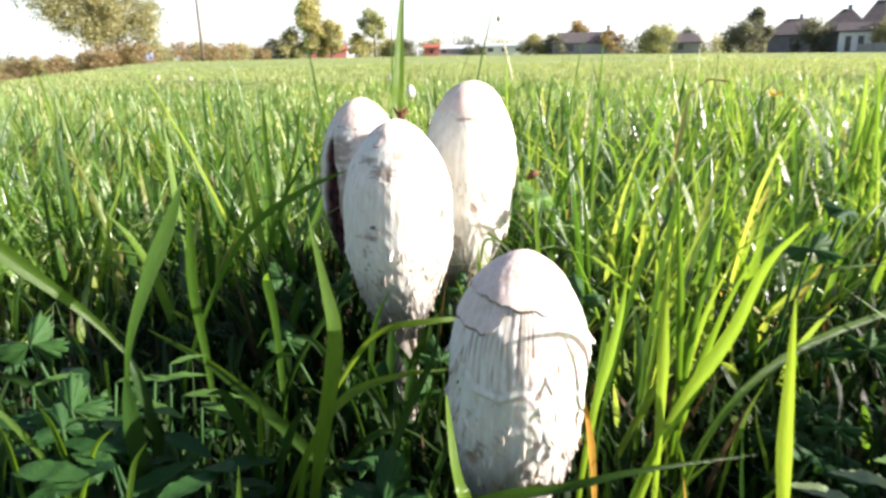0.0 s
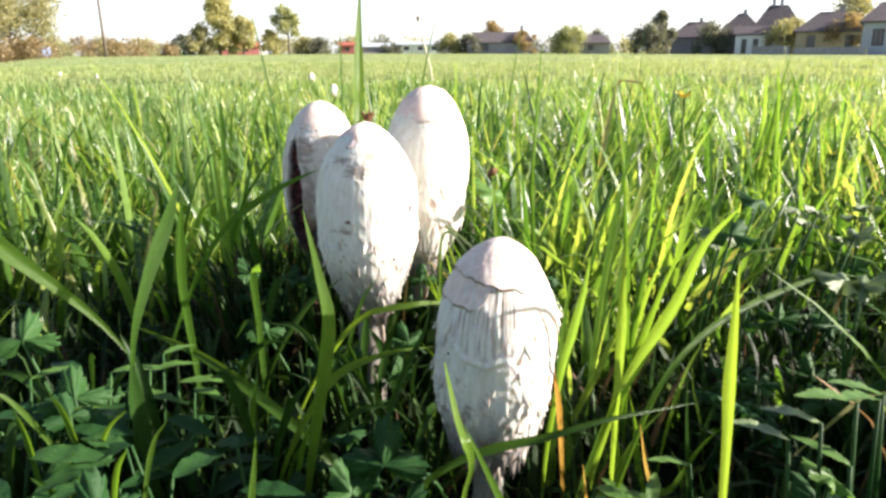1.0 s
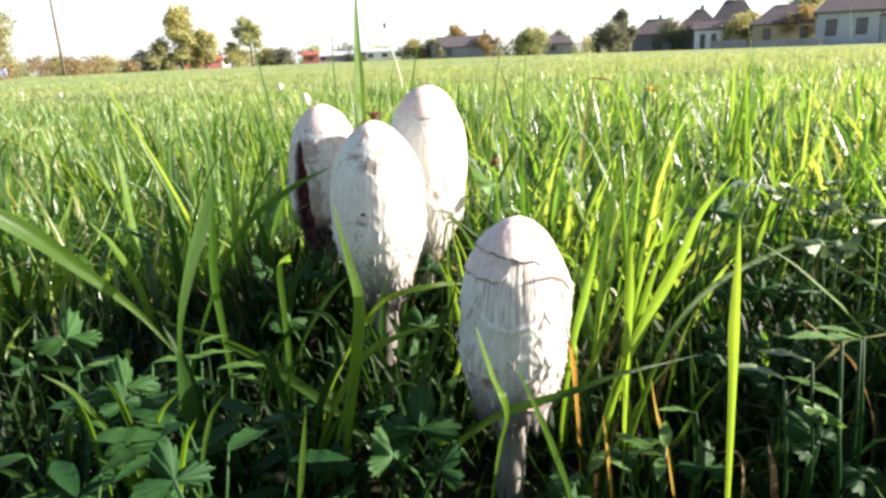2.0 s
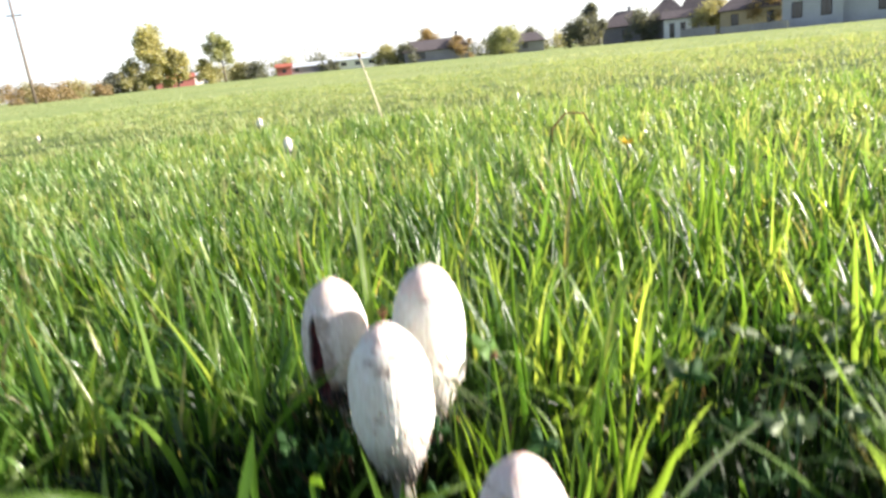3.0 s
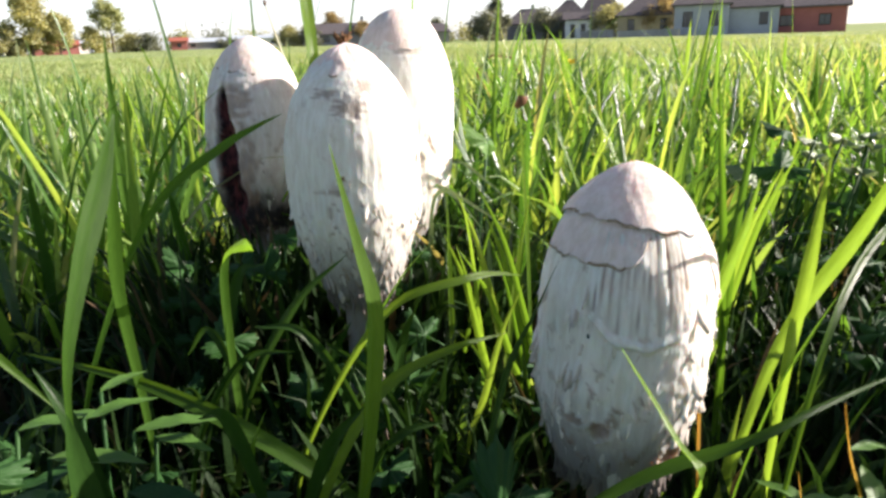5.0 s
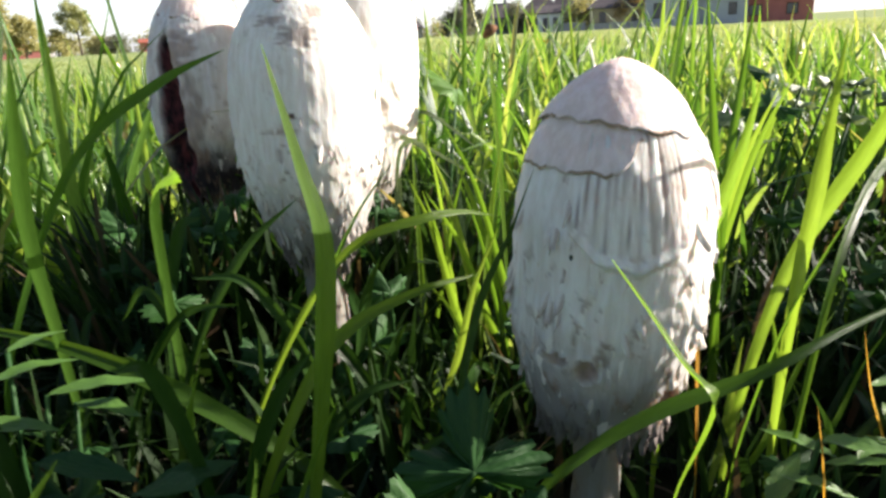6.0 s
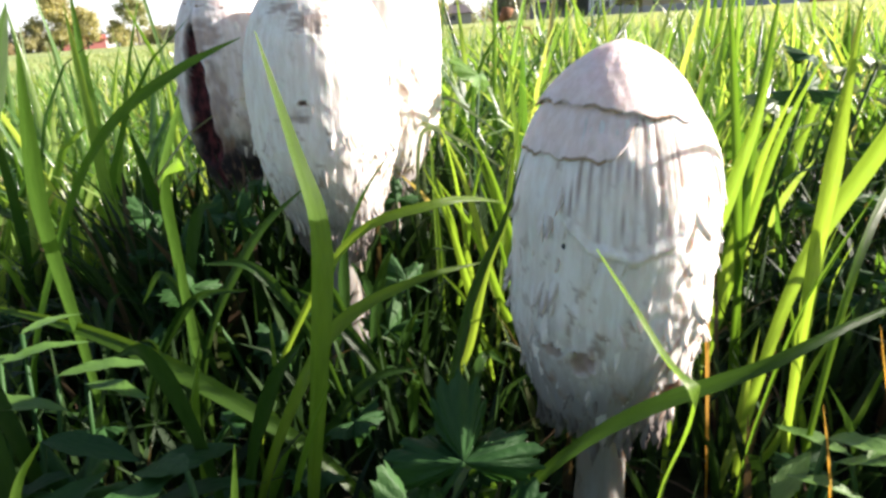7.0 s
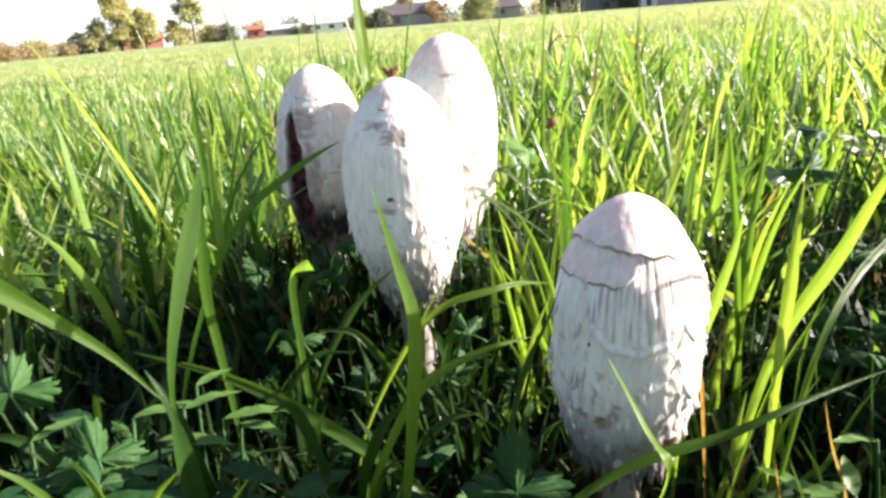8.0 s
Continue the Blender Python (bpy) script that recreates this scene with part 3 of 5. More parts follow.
mushroom((0.0622, 0.236, 0.0), (0.0678, 0.234, 0.1236), 0.0216, 0.0800, 3,
         "white shaggy ink cap with tan crown, standing apart in grass",
         wounds=((-133 * DEG, 0.765, 0.13, 0.036, 0.0036, 4), (-152 * DEG, 0.745, 0.15, 0.018, 0.0010, 4), (-76 * DEG, 0.87, 0.20, 0.035, 0.0022, 2)),
         fibres=(-112 * DEG, 0.62, 0.16, 0.475), crown=lambda th: 0.190 - 0.050 * max(0, math.cos(th + 165 * DEG)) ** 0.7, shag=420, taper=0.34, tail=1.9,
         big=((-78 * DEG, 0.78), (-84 * DEG, 0.82), (-70 * DEG, 0.84), (-62 * DEG, 0.46), (-92 * DEG, 0.86)))
mushroom((0.020, 0.347, 0.0), (0.022, 0.348, 0.1535), 0.0250, 0.094, 11,
         "white shaggy ink cap with rough tan-scaled top, in a clump",
         crown=(0.085, 0.02, -2.0), shag=300, shag_from=0.42, crown_rough=0.0008, stem=0.0068, ragged=1.15, wounds=((-112 * DEG, 0.47, 0.07, 0.010, 0.0012, 2), (-126 * DEG, 0.17, 0.26, 0.022, 0.0001, 3), (-102 * DEG, 0.22, 0.30, 0.040, 0.0001, 3), (-84 * DEG, 0.15, 0.20, 0.03, 0.0001, 3), (-118 * DEG, 0.52, 0.30, 0.012, 0.0002, 3)), taper=0.52, peak=0.62,
         big=((-128 * DEG, 0.24), (-60 * DEG, 0.22), (-95 * DEG, 0.56), (-70 * DEG, 0.60), (-120 * DEG, 0.58), (-140 * DEG, 0.75), (-80 * DEG, 0.78)))
mushroom((-0.009, 0.441, 0.0), (-0.005, 0.440, 0.158), 0.0232, 0.092, 23,
         "white shaggy ink cap with dark red split and inky, shade-blackened margin",
         wounds=((-133 * DEG, 0.57, 0.42, 0.38, 0.0070, 1), (-118 * DEG, 0.30, 0.40, 0.10, 0.0003, 3), (-108 * DEG, 0.62, 0.22, 0.26, 0.0002, 3)), crown=(0.15, 0.03, -1.2), shag=90, mat=inky_shade_mat, taper=0.40, peak=0.58,
         big=((-110 * DEG, 0.22), (-80 * DEG, 0.20), (-150 * DEG, 0.30)))
mushroom((0.0470, 0.405, 0.0), (0.0590, 0.405, 0.1675), 0.0246, 0.108, 37,
         "tall white shaggy ink cap with frayed margin, in a clump",
         crown=(0.14, 0.03, -2.2), shag=150, shag_from=0.52, ragged=1.1, big=((-80 * DEG, 0.74), (-60 * DEG, 0.80), (-100 * DEG, 0.70)), taper=0.62, peak=0.50,
         wounds=((-85 * DEG, 0.58, 0.12, 0.03, 0.0006, 3), (-104 * DEG, 0.76, 0.16, 0.04, 0.0008, 3), (-95 * DEG, 0.16, 0.5, 0.03, 0.0003, 3)))
# more of them, far out in the meadow
for x, y, tall in ((-0.093, 2.54, 0.082), (-0.268, 3.90, 0.084), (-1.89, 5.38, 0.055), (-2.46, 6.18, 0.055)):
    z = float(ground_z(x, y))
    mushroom((x, y, z), (x + 0.004, y, z + tall), tall * 0.19, tall * 0.70, int(50 + y * 9), "white shaggy ink cap alone in the open meadow", shag=12)

# a small dark insect on the nearest cap
bm = bmesh.new()
bmesh.ops.create_uvsphere(bm, u_segments=10, v_segments=6, radius=0.0004)
for v in bm.verts:
    v.co.z *= 1.5
ob = link_mesh("insect", bm, insect_mat)
ob.location = (0.0472, 0.2195, 0.0885)
tagged(ob, "tiny black insect on a mushroom cap", "insect")
# brown withered flower behind the clump
bm = bmesh.new()
for i in range(9):
    a = i * math.tau / 9
    tube(bm, [(0, 0, 0), (0.003 * math.cos(a), 0.003 * math.sin(a), 0.004), (0.006 * math.cos(a), 0.006 * math.sin(a), 0.0045 + 0.001 * (i % 3))], [0.0012, 0.0013, 0.0004], 5)
tube(bm, [(0, 0, -0.145), (0.002, 0.001, -0.07), (0, 0, 0)], [0.001, 0.001, 0.0012], 6)
ob = link_mesh("withered_flower", bm, brown_mat)
ob.location = (0.0235, 0.3615, 0.1515)
ob.scale = (0.6, 0.6, 1.0)
tagged(ob, "brown withered flower head on a thin stalk", "flower")


# ---- single blades and weeds near the mushrooms ----
def spline(pts, n):
    P = [Vector(p) for p in pts]
    P = [P[0] * 2 - P[1]] + P + [P[-1] * 2 - P[-2]]
    res = []
    for i in range(n):
        u = i / (n - 1) * (len(P) - 3)
        k = min(int(u), len(P) - 4)
        t = u - k
        a, b, c, d = P[k:k + 4]
        res.append(0.5 * ((2 * b) + (c - a) * t + (2 * a - 5 * b + 4 * c - d) * t * t + (3 * b - a - 3 * c + d) * t ** 3))
    return res


def blade(*pts, wide=0.006, face=(-0.60, 0.78, -0.15), twist=0.0, mat=None, root=True, label="", name="grass_blade", blunt=1.0, fold=0.35, belly=0.42, narrow=1.12):
    """One broad grass blade, from its tip through pts to its foot."""
    wide *= 0.74
    pts = [Vector(p) for p in pts]
    if root and pts[-1].z > 0.012:
        d = (pts[-1] - pts[-2]).normalized()
        d = Vector((d.x * 0.6, d.y * 0.6, min(d.z, -0.5))).normalized()
        pts += [pts[-1] + d * (pts[-1].z * 0.55 / -d.z), Vector((pts[-1].x + d.x * 0.01, pts[-1].y + d.y * 0.01, 0.0)) + Vector((d.x, d.y, 0)) * pts[-1].z * 0.6]
        pts[-1].z = -0.004
    line = spline(pts, 26)
    bm = bmesh.new()
    lay = bm.loops.layers.uv.new("UVMap")
    rows = []
    for i, p in enumerate(line):
        s = i / 25
        t = (line[min(i + 1, 25)] - line[max(i - 1, 0)]).normalized()
        side = t.cross(Vector(face)).normalized()
        side.rotate(Matrix.Rotation(twist * (s - 0.4), 3, t))
        nor = side.cross(t)
        w = wide * 0.5 * min(1.0, (s / belly + 0.02) ** (0.8 / blunt)) * max(0.22, 1 - narrow * max(0, s - belly + 0.06))
        w *= 1 + 0.05 * noise.noise((s * 9, wide * 3000, 0))
        rows.append([(bm.verts.new(p + side * w * u + nor * w * fold * (1 - abs(u))), (u + 1) / 2, s) for u in (-1, -0.5, 0, 0.5, 1)])
    for a, b in zip(rows, rows[1:]):
        for i in range(4):
            q = (a[i], a[i + 1], b[i + 1], b[i])
            f = bm.faces.new([v[0] for v in q])
            for loop, v in zip(f.loops, q):
                loop[lay].uv = (v[1], v[2] * 6)
    ob = link_mesh(name, bm, mat or hero_mat)
    category, group = {"weed_leaf": ("leaf", "narrow weed leaves"), "dead_grass": ("dead grass", "dead grass blades")}.get(name, ("grass blade", "broad grass blades"))
    return tagged(ob, label or "broad bright green grass blade beside the mushrooms", category, group)


blade((-0.0015, 0.2575, 0.131), (0.0031, 0.2555, 0.1066), (0.0059, 0.2525, 0.088), (0.0015, 0.2475, 0.060), (-0.004, 0.2450, 0.030), wide=0.0098, narrow=1.6, label="lance-shaped green blade rising in front of the clump")
blade((-0.021, 0.275, 0.103), (-0.0225, 0.281, 0.1025), (-0.0265, 0.290, 0.099), (-0.029, 0.302, 0.090), (-0.030, 0.312, 0.070), (-0.030, 0.314, 0.034), wide=0.0062, blunt=2.5, label="green blade with its tip hooked over")
blade((-0.0915, 0.324, 0.0645), (-0.058, 0.301, 0.0590), (-0.0310, 0.2810, 0.0490), (-0.0045, 0.2680, 0.0290), wide=0.0072, face=(0.1, 0.75, -0.6), label="long green blade arching low over the turf")
blade((-0.073, 0.279, 0.062), (-0.086, 0.275, 0.086), (-0.102, 0.265, 0.110), (-0.116, 0.253, 0.131), (-0.135, 0.240, 0.146), (-0.165, 0.228, 0.148), (-0.195, 0.220, 0.10), (-0.205, 0.216, 0.0), wide=0.0100, face=(0.1, 0.75, -0.6), blunt=0.8, root=False, label="wide pale green blade bent over towards the turf")
# shaded foot of the V blade, a separate piece with the shade in its tone
blade((-0.0655, 0.2480, 0.078), (-0.0648, 0.247, 0.062), (-0.0625, 0.2450, 0.036), (-0.0600, 0.244, 0.0), wide=0.0095, mat=shade_toned_mat, label="shaded lower part of a twisted grass blade, toned dark")
blade((-0.0490, 0.2760, 0.140), (-0.0530, 0.270, 0.126), (-0.0590, 0.260, 0.108), (-0.0640, 0.2510, 0.088), (-0.0660, 0.2480, 0.066), wide=0.0090, belly=0.26, narrow=2.1, label="wide pale blade crossing another like a V")
blade((-0.0512, 0.2860, 0.133), (-0.0550, 0.292, 0.112), (-0.0578, 0.2970, 0.089), (-0.0572, 0.3010, 0.058), wide=0.0066, belly=0.30)
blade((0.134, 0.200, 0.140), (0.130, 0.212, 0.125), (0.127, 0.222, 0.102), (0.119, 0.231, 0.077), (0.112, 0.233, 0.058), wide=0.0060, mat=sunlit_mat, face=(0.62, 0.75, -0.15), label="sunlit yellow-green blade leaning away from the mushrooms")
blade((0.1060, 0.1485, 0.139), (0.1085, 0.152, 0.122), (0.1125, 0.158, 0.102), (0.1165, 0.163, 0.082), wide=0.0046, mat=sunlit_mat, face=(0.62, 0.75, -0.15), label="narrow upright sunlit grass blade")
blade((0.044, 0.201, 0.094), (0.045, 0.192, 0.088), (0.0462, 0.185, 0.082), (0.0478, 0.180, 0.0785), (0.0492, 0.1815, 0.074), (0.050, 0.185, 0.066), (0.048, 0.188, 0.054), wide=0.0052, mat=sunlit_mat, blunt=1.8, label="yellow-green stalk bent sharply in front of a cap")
blade((0.022, 0.446, 0.228), (0.020, 0.429, 0.195), (0.019, 0.414, 0.167), (0.018, 0.402, 0.147), wide=0.0092, face=(-0.25, 0.95, 0.0), label="tall green blade standing above the clump")
blade((-0.002, 0.356, 0.130), (-0.013, 0.352, 0.126), (-0.024, 0.347, 0.121), (-0.044, 0.341, 0.108), (-0.060, 0.337, 0.085), wide=0.0050, label="green blade lying across the split cap")
blade((0.025, 0.262, 0.103), (0.019, 0.272, 0.091), (0.014, 0.289, 0.072), (0.010, 0.312, 0.050), wide=0.0058)
# the shade on this blade is given by its dark material
blade((0.128, 0.2005, 0.0752), (0.096, 0.197, 0.073), (0.076, 0.1985, 0.067), (0.060, 0.2065, 0.059), (0.046, 0.212, 0.050), (0.035, 0.218, 0.036), wide=0.0046, face=(0.1, 0.85, -0.45), mat=shade_toned_mat, label="shade-toned green blade lying across the foot of a mushroom")
blade((-0.016, 0.208, 0.069), (-0.018, 0.211, 0.056), (-0.020, 0.212, 0.043), (-0.022, 0.213, 0.030), wide=0.0042)
blade((0.041, 0.136, 0.110), (0.046, 0.137, 0.098), (0.053, 0.142, 0.080), (0.060, 0.150, 0.060), wide=0.0034)
blade((0.002, 0.230, 0.065), (-0.002, 0.232, 0.056), (-0.006, 0.238, 0.042), (-0.009, 0.246, 0.026), wide=0.0040)
blade((-0.023, 0.256, 0.066), (-0.026, 0.265, 0.055), (-0.028, 0.270, 0.046), (-0.029, 0.271, 0.036), wide=0.0036)
blade((0.0966, 0.2250, 0.119), (0.0958, 0.228, 0.105), (0.0940, 0.233, 0.088), (0.0915, 0.238, 0.068), wide=0.0048, mat=sunlit_mat, face=(0.5, 0.8, -0.15), label="sunlit grass blade close beside a cap")
blade((0.1040, 0.2120, 0.128), (0.1045, 0.214, 0.112), (0.1060, 0.217, 0.094), (0.1075, 0.221, 0.072), wide=0.0052, mat=sunlit_mat, twist=1.3, face=(0.5, 0.8, -0.15), label="folded sunlit grass blade close beside a cap")
blade((0.150, 0.284, 0.138), (0.144, 0.281, 0.115), (0.137, 0.277, 0.088), (0.131, 0.272, 0.050), wide=0.0042, face=(0.5, 0.8, -0.15))
blade((0.126, 0.278, 0.142), (0.128, 0.277, 0.118), (0.130, 0.275, 0.088), (0.131, 0.272, 0.045), wide=0.0040, face=(0.5, 0.8, -0.15))
blade((0.1262, 0.2076, 0.081), (0.1272, 0.207, 0.066), (0.1285, 0.206, 0.048), (0.1300, 0.206, 0.030), wide=0.0042, mat=shade_toned_mat, label="dark shaded grass blade standing alone")
blade((0.252, 0.290, 0.083), (0.226, 0.278, 0.090), (0.200, 0.267, 0.0895), (0.156, 0.2435, 0.0850), (0.128, 0.228, 0.0700), (0.112, 0.220, 0.040), wide=0.0038, face=(0.1, 0.75, -0.6), label="long green blade arching over a hollow of weeds")
blade((0.160, 0.264, 0.067), (0.154, 0.263, 0.055), (0.149, 0.260, 0.044), (0.145, 0.257, 0.034), wide=0.0056, mat=sunlit_mat)
blade((0.149, 0.249, 0.065), (0.157, 0.262, 0.047), (0.165, 0.270, 0.030), (0.170, 0.274, 0.016), wide=0.0040)
blade((0.1478, 0.1757, 0.0959), (0.158, 0.180, 0.0885), (0.173, 0.188, 0.0775), (0.190, 0.198, 0.0620), wide=0.0048, face=(0.3, 0.4, -0.85), mat=dry_mat, label="straw-tipped withering grass blade in the sun")
blade((0.062, 0.286, 0.080), (0.050, 0.281, 0.084), (0.038, 0.277, 0.085), (0.019, 0.280, 0.080), (0.004, 0.284, 0.062), wide=0.0040, face=(0.1, 0.8, -0.55), label="thin dark blade bowed between the mushrooms")
blade((0.042, 0.224, 0.106), (0.040, 0.231, 0.092), (0.033, 0.233, 0.076), (0.024, 0.226, 0.055), wide=0.0052, mat=shade_toned_mat, label="dark shaded grass blade leaning on a cap")
blade((0.046, 0.263, 0.072), (0.028, 0.261, 0.071), (0.008, 0.259, 0.064), (-0.006, 0.258, 0.045), wide=0.0050, face=(0.1, 0.8, -0.55), label="thin dark blade bowed between the mushrooms")
blade((0.110, 0.205, 0.066), (0.112, 0.203, 0.052), (0.115, 0.200, 0.038), wide=0.0036, mat=orange_mat, label="orange withering grass blade near a mushroom")
blade((0.088, 0.196, 0.058), (0.089, 0.194, 0.046), (0.090, 0.193, 0.034), wide=0.0034, mat=orange_mat, label="orange withering grass blade near a mushroom")
blade((0.086, 0.232, 0.080), (0.089, 0.232, 0.065), (0.091, 0.233, 0.050), wide=0.0052, mat=orange_mat, label="yellow withering grass blade behind a cap")
blade((0.142, 0.30, 0.165), (0.134, 0.298, 0.13), (0.128, 0.296, 0.095), wide=0.0062)
blade((0.118, 0.262, 0.142), (0.112, 0.262, 0.115), (0.105, 0.262, 0.085), wide=0.0050)
blade((0.102, 0.258, 0.112), (0.099, 0.258, 0.09), (0.097, 0.258, 0.065), wide=0.0046)
blade((0.120, 0.218, 0.090), (0.113, 0.220, 0.076), (0.105, 0.222, 0.058), wide=0.0068)
rng = random.Random(43)
for i in range(5):
    x, y = rng.uniform(0.100, 0.132), rng.uniform(0.212, 0.245)
    h = rng.uniform(0.045, 0.080)
    lx, ly = rng.uniform(-0.012, 0.036), rng.uniform(-0.01, 0.012)
    blade((x + lx, y + ly, h), (x + lx * 0.6, y + ly * 0.6, h * 0.78), (x + lx * 0.25, y + ly * 0.25, h * 0.45), (x, y, 0.02), wide=rng.uniform(0.0030, 0.0046), mat=sunlit_mat, twist=rng.uniform(-0.8, 0.8), face=(rng.uniform(-0.3, 0.8), 0.7, -0.15), label="sunlit yellow-green grass blade beside a cap")
# added dark-toned blades that deepen the shade at a stem's foot
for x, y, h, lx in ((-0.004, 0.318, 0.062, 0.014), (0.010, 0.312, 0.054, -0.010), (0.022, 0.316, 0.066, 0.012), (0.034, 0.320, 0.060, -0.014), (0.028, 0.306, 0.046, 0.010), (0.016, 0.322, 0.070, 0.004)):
    blade((x + lx, y - 0.004, h), (x + lx * 0.6, y, h * 0.8), (x + lx * 0.2, y, h * 0.45), (x, y, 0.0), wide=0.0062, mat=shade_toned_mat, twist=0.5, face=(-0.3, 0.9, -0.1), label="dark shaded grass blade before a stem")
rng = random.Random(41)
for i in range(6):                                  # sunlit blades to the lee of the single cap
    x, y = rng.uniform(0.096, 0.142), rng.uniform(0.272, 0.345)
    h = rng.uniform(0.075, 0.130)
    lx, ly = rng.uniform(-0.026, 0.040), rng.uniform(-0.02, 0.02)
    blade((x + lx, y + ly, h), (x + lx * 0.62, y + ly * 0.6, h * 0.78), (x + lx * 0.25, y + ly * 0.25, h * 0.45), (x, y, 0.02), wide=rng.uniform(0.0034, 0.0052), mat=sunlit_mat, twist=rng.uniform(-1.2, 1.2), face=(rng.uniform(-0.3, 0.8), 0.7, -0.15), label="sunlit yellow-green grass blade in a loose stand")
rng = random.Random(47)
for i in range(15):                                  # lit blades in the gap between the mushrooms
    x, y = rng.uniform(0.046, 0.098), rng.uniform(0.290, 0.365)
    h = rng.uniform(0.060, 0.108)
    lx, ly = rng.uniform(-0.030, 0.022), rng.uniform(-0.015, 0.015)
    blade((x + lx, y + ly, h), (x + lx * 0.6, y + ly * 0.6, h * 0.78), (x + lx * 0.25, y + ly * 0.25, h * 0.45), (x, y, 0.02), wide=rng.uniform(0.0026, 0.0048), mat=sunlit_mat if i % 2 else hero_mat, twist=rng.uniform(-1.2, 1.2), face=(rng.uniform(-0.2, 0.8), 0.7, -0.15), label="green grass blade growing between the mushrooms")
blade((0.081, 0.330, 0.134), (0.083, 0.332, 0.115), (0.086, 0.334, 0.080), (0.088, 0.335, 0.04), wide=0.0050)
bm = bmesh.new()
tube(bm, [(-0.0022, 0, -0.002), (0, -0.0006, 0.0008), (0.0024, 0, 0.0012)], [0.0008, 0.0022, 0.0006], 7)
ob = link_mesh("dead_petal", bm, brown_mat)
ob.location = (0.0812, 0.3285, 0.131)
tagged(ob, "scrap of brown dead petal caught on a blade", "dead petal")
# a few stems taller than the meadow, against the sky
for x, y, tall, lean in ((-0.035, 0.52, 0.225, -0.02), (0.004, 0.55, 0.222, 0.002), (0.052, 0.56, 0.228, 0.03), (0.135, 0.60, 0.215, 0.02), (0.42, 0.62, 0.225, -0.03), (0.62, 0.75, 0.24, -0.02), (0.31, 0.33, 0.19, -0.015), (0.235, 0.55, 0.20, 0.004)):
    blade((x + lean, y, tall), (x + lean * 0.5, y, tall * 0.72), (x + 0.1 * lean, y, tall * 0.4), (x, y, 0.03), wide=0.0040, label="tall thin grass stem standing above the meadow")
# a pale dry stalk with a dark seed head
bm = bmesh.new()
tube(bm, [(0.372, 3.66, 0.0), (0.355, 3.65, 0.10), (0.320, 3.65, 0.24), (0.295, 3.65, 0.338)], [0.0055, 0.005, 0.004, 0.003], 6)
stalk = link_mesh("dry_stalk", bm, straw_mat)
tagged(stalk, "pale dry grass stalk with a dark seed head", "grass stalk")
bm = bmesh.new()
tube(bm, [(0.2955, 3.65, 0.335), (0.2935, 3.65, 0.348), (0.292, 3.65, 0.36)], [0.004, 0.009, 0.004], 7)
part("seed_head", bm, brown_mat, stalk, "dark dry seed head")
# brown dead grass bent into an arch
bm = bmesh.new()
tube(bm, [(0.66, 1.86, 0.0), (0.67, 1.88, 0.07), (0.72, 1.90, 0.108), (0.78, 1.91, 0.10), (0.80, 1.90, 0.05), (0.81, 1.9, 0)], [0.003, 0.003, 0.0028, 0.0028, 0.0024, 0.002], 6)
tagged(link_mesh("dead_stalk", bm, brown_mat), "brown dead stalk bent into an arch", "grass stalk")
# a yellow flower in the meadow
flower = new("meadow_flower")
flower.location = (0.575, 1.20, 0.0)
bm = bmesh.new()
tube(bm, [(0, 0, 0), (0.004, 0, 0.05), (0.002, 0, 0.105)], [0.0015, 0.0014, 0.0014], 6)
part("stem", bm, low_mat, flower)
bm = bmesh.new()
for k in range(22):
    a, l = k * math.tau / 22 * 1.618, 0.010 + 0.004 * (k % 3)
    d = Vector((math.cos(a), math.sin(a), 0.35 + 0.4 * (k % 2)))
    q = Vector((-math.sin(a), math.cos(a), 0)) * 0.0022
    o = Vector((0.002, 0, 0.105))
    bm.faces.new([bm.verts.new(p) for p in (o, o + d * l * 0.6 + q, o + d * l, o + d * l * 0.6 - q)])
part("petals", bm, yellow_mat, flower, "yellow petals")
tagged(flower, "small yellow flower open among the grass", "flower")


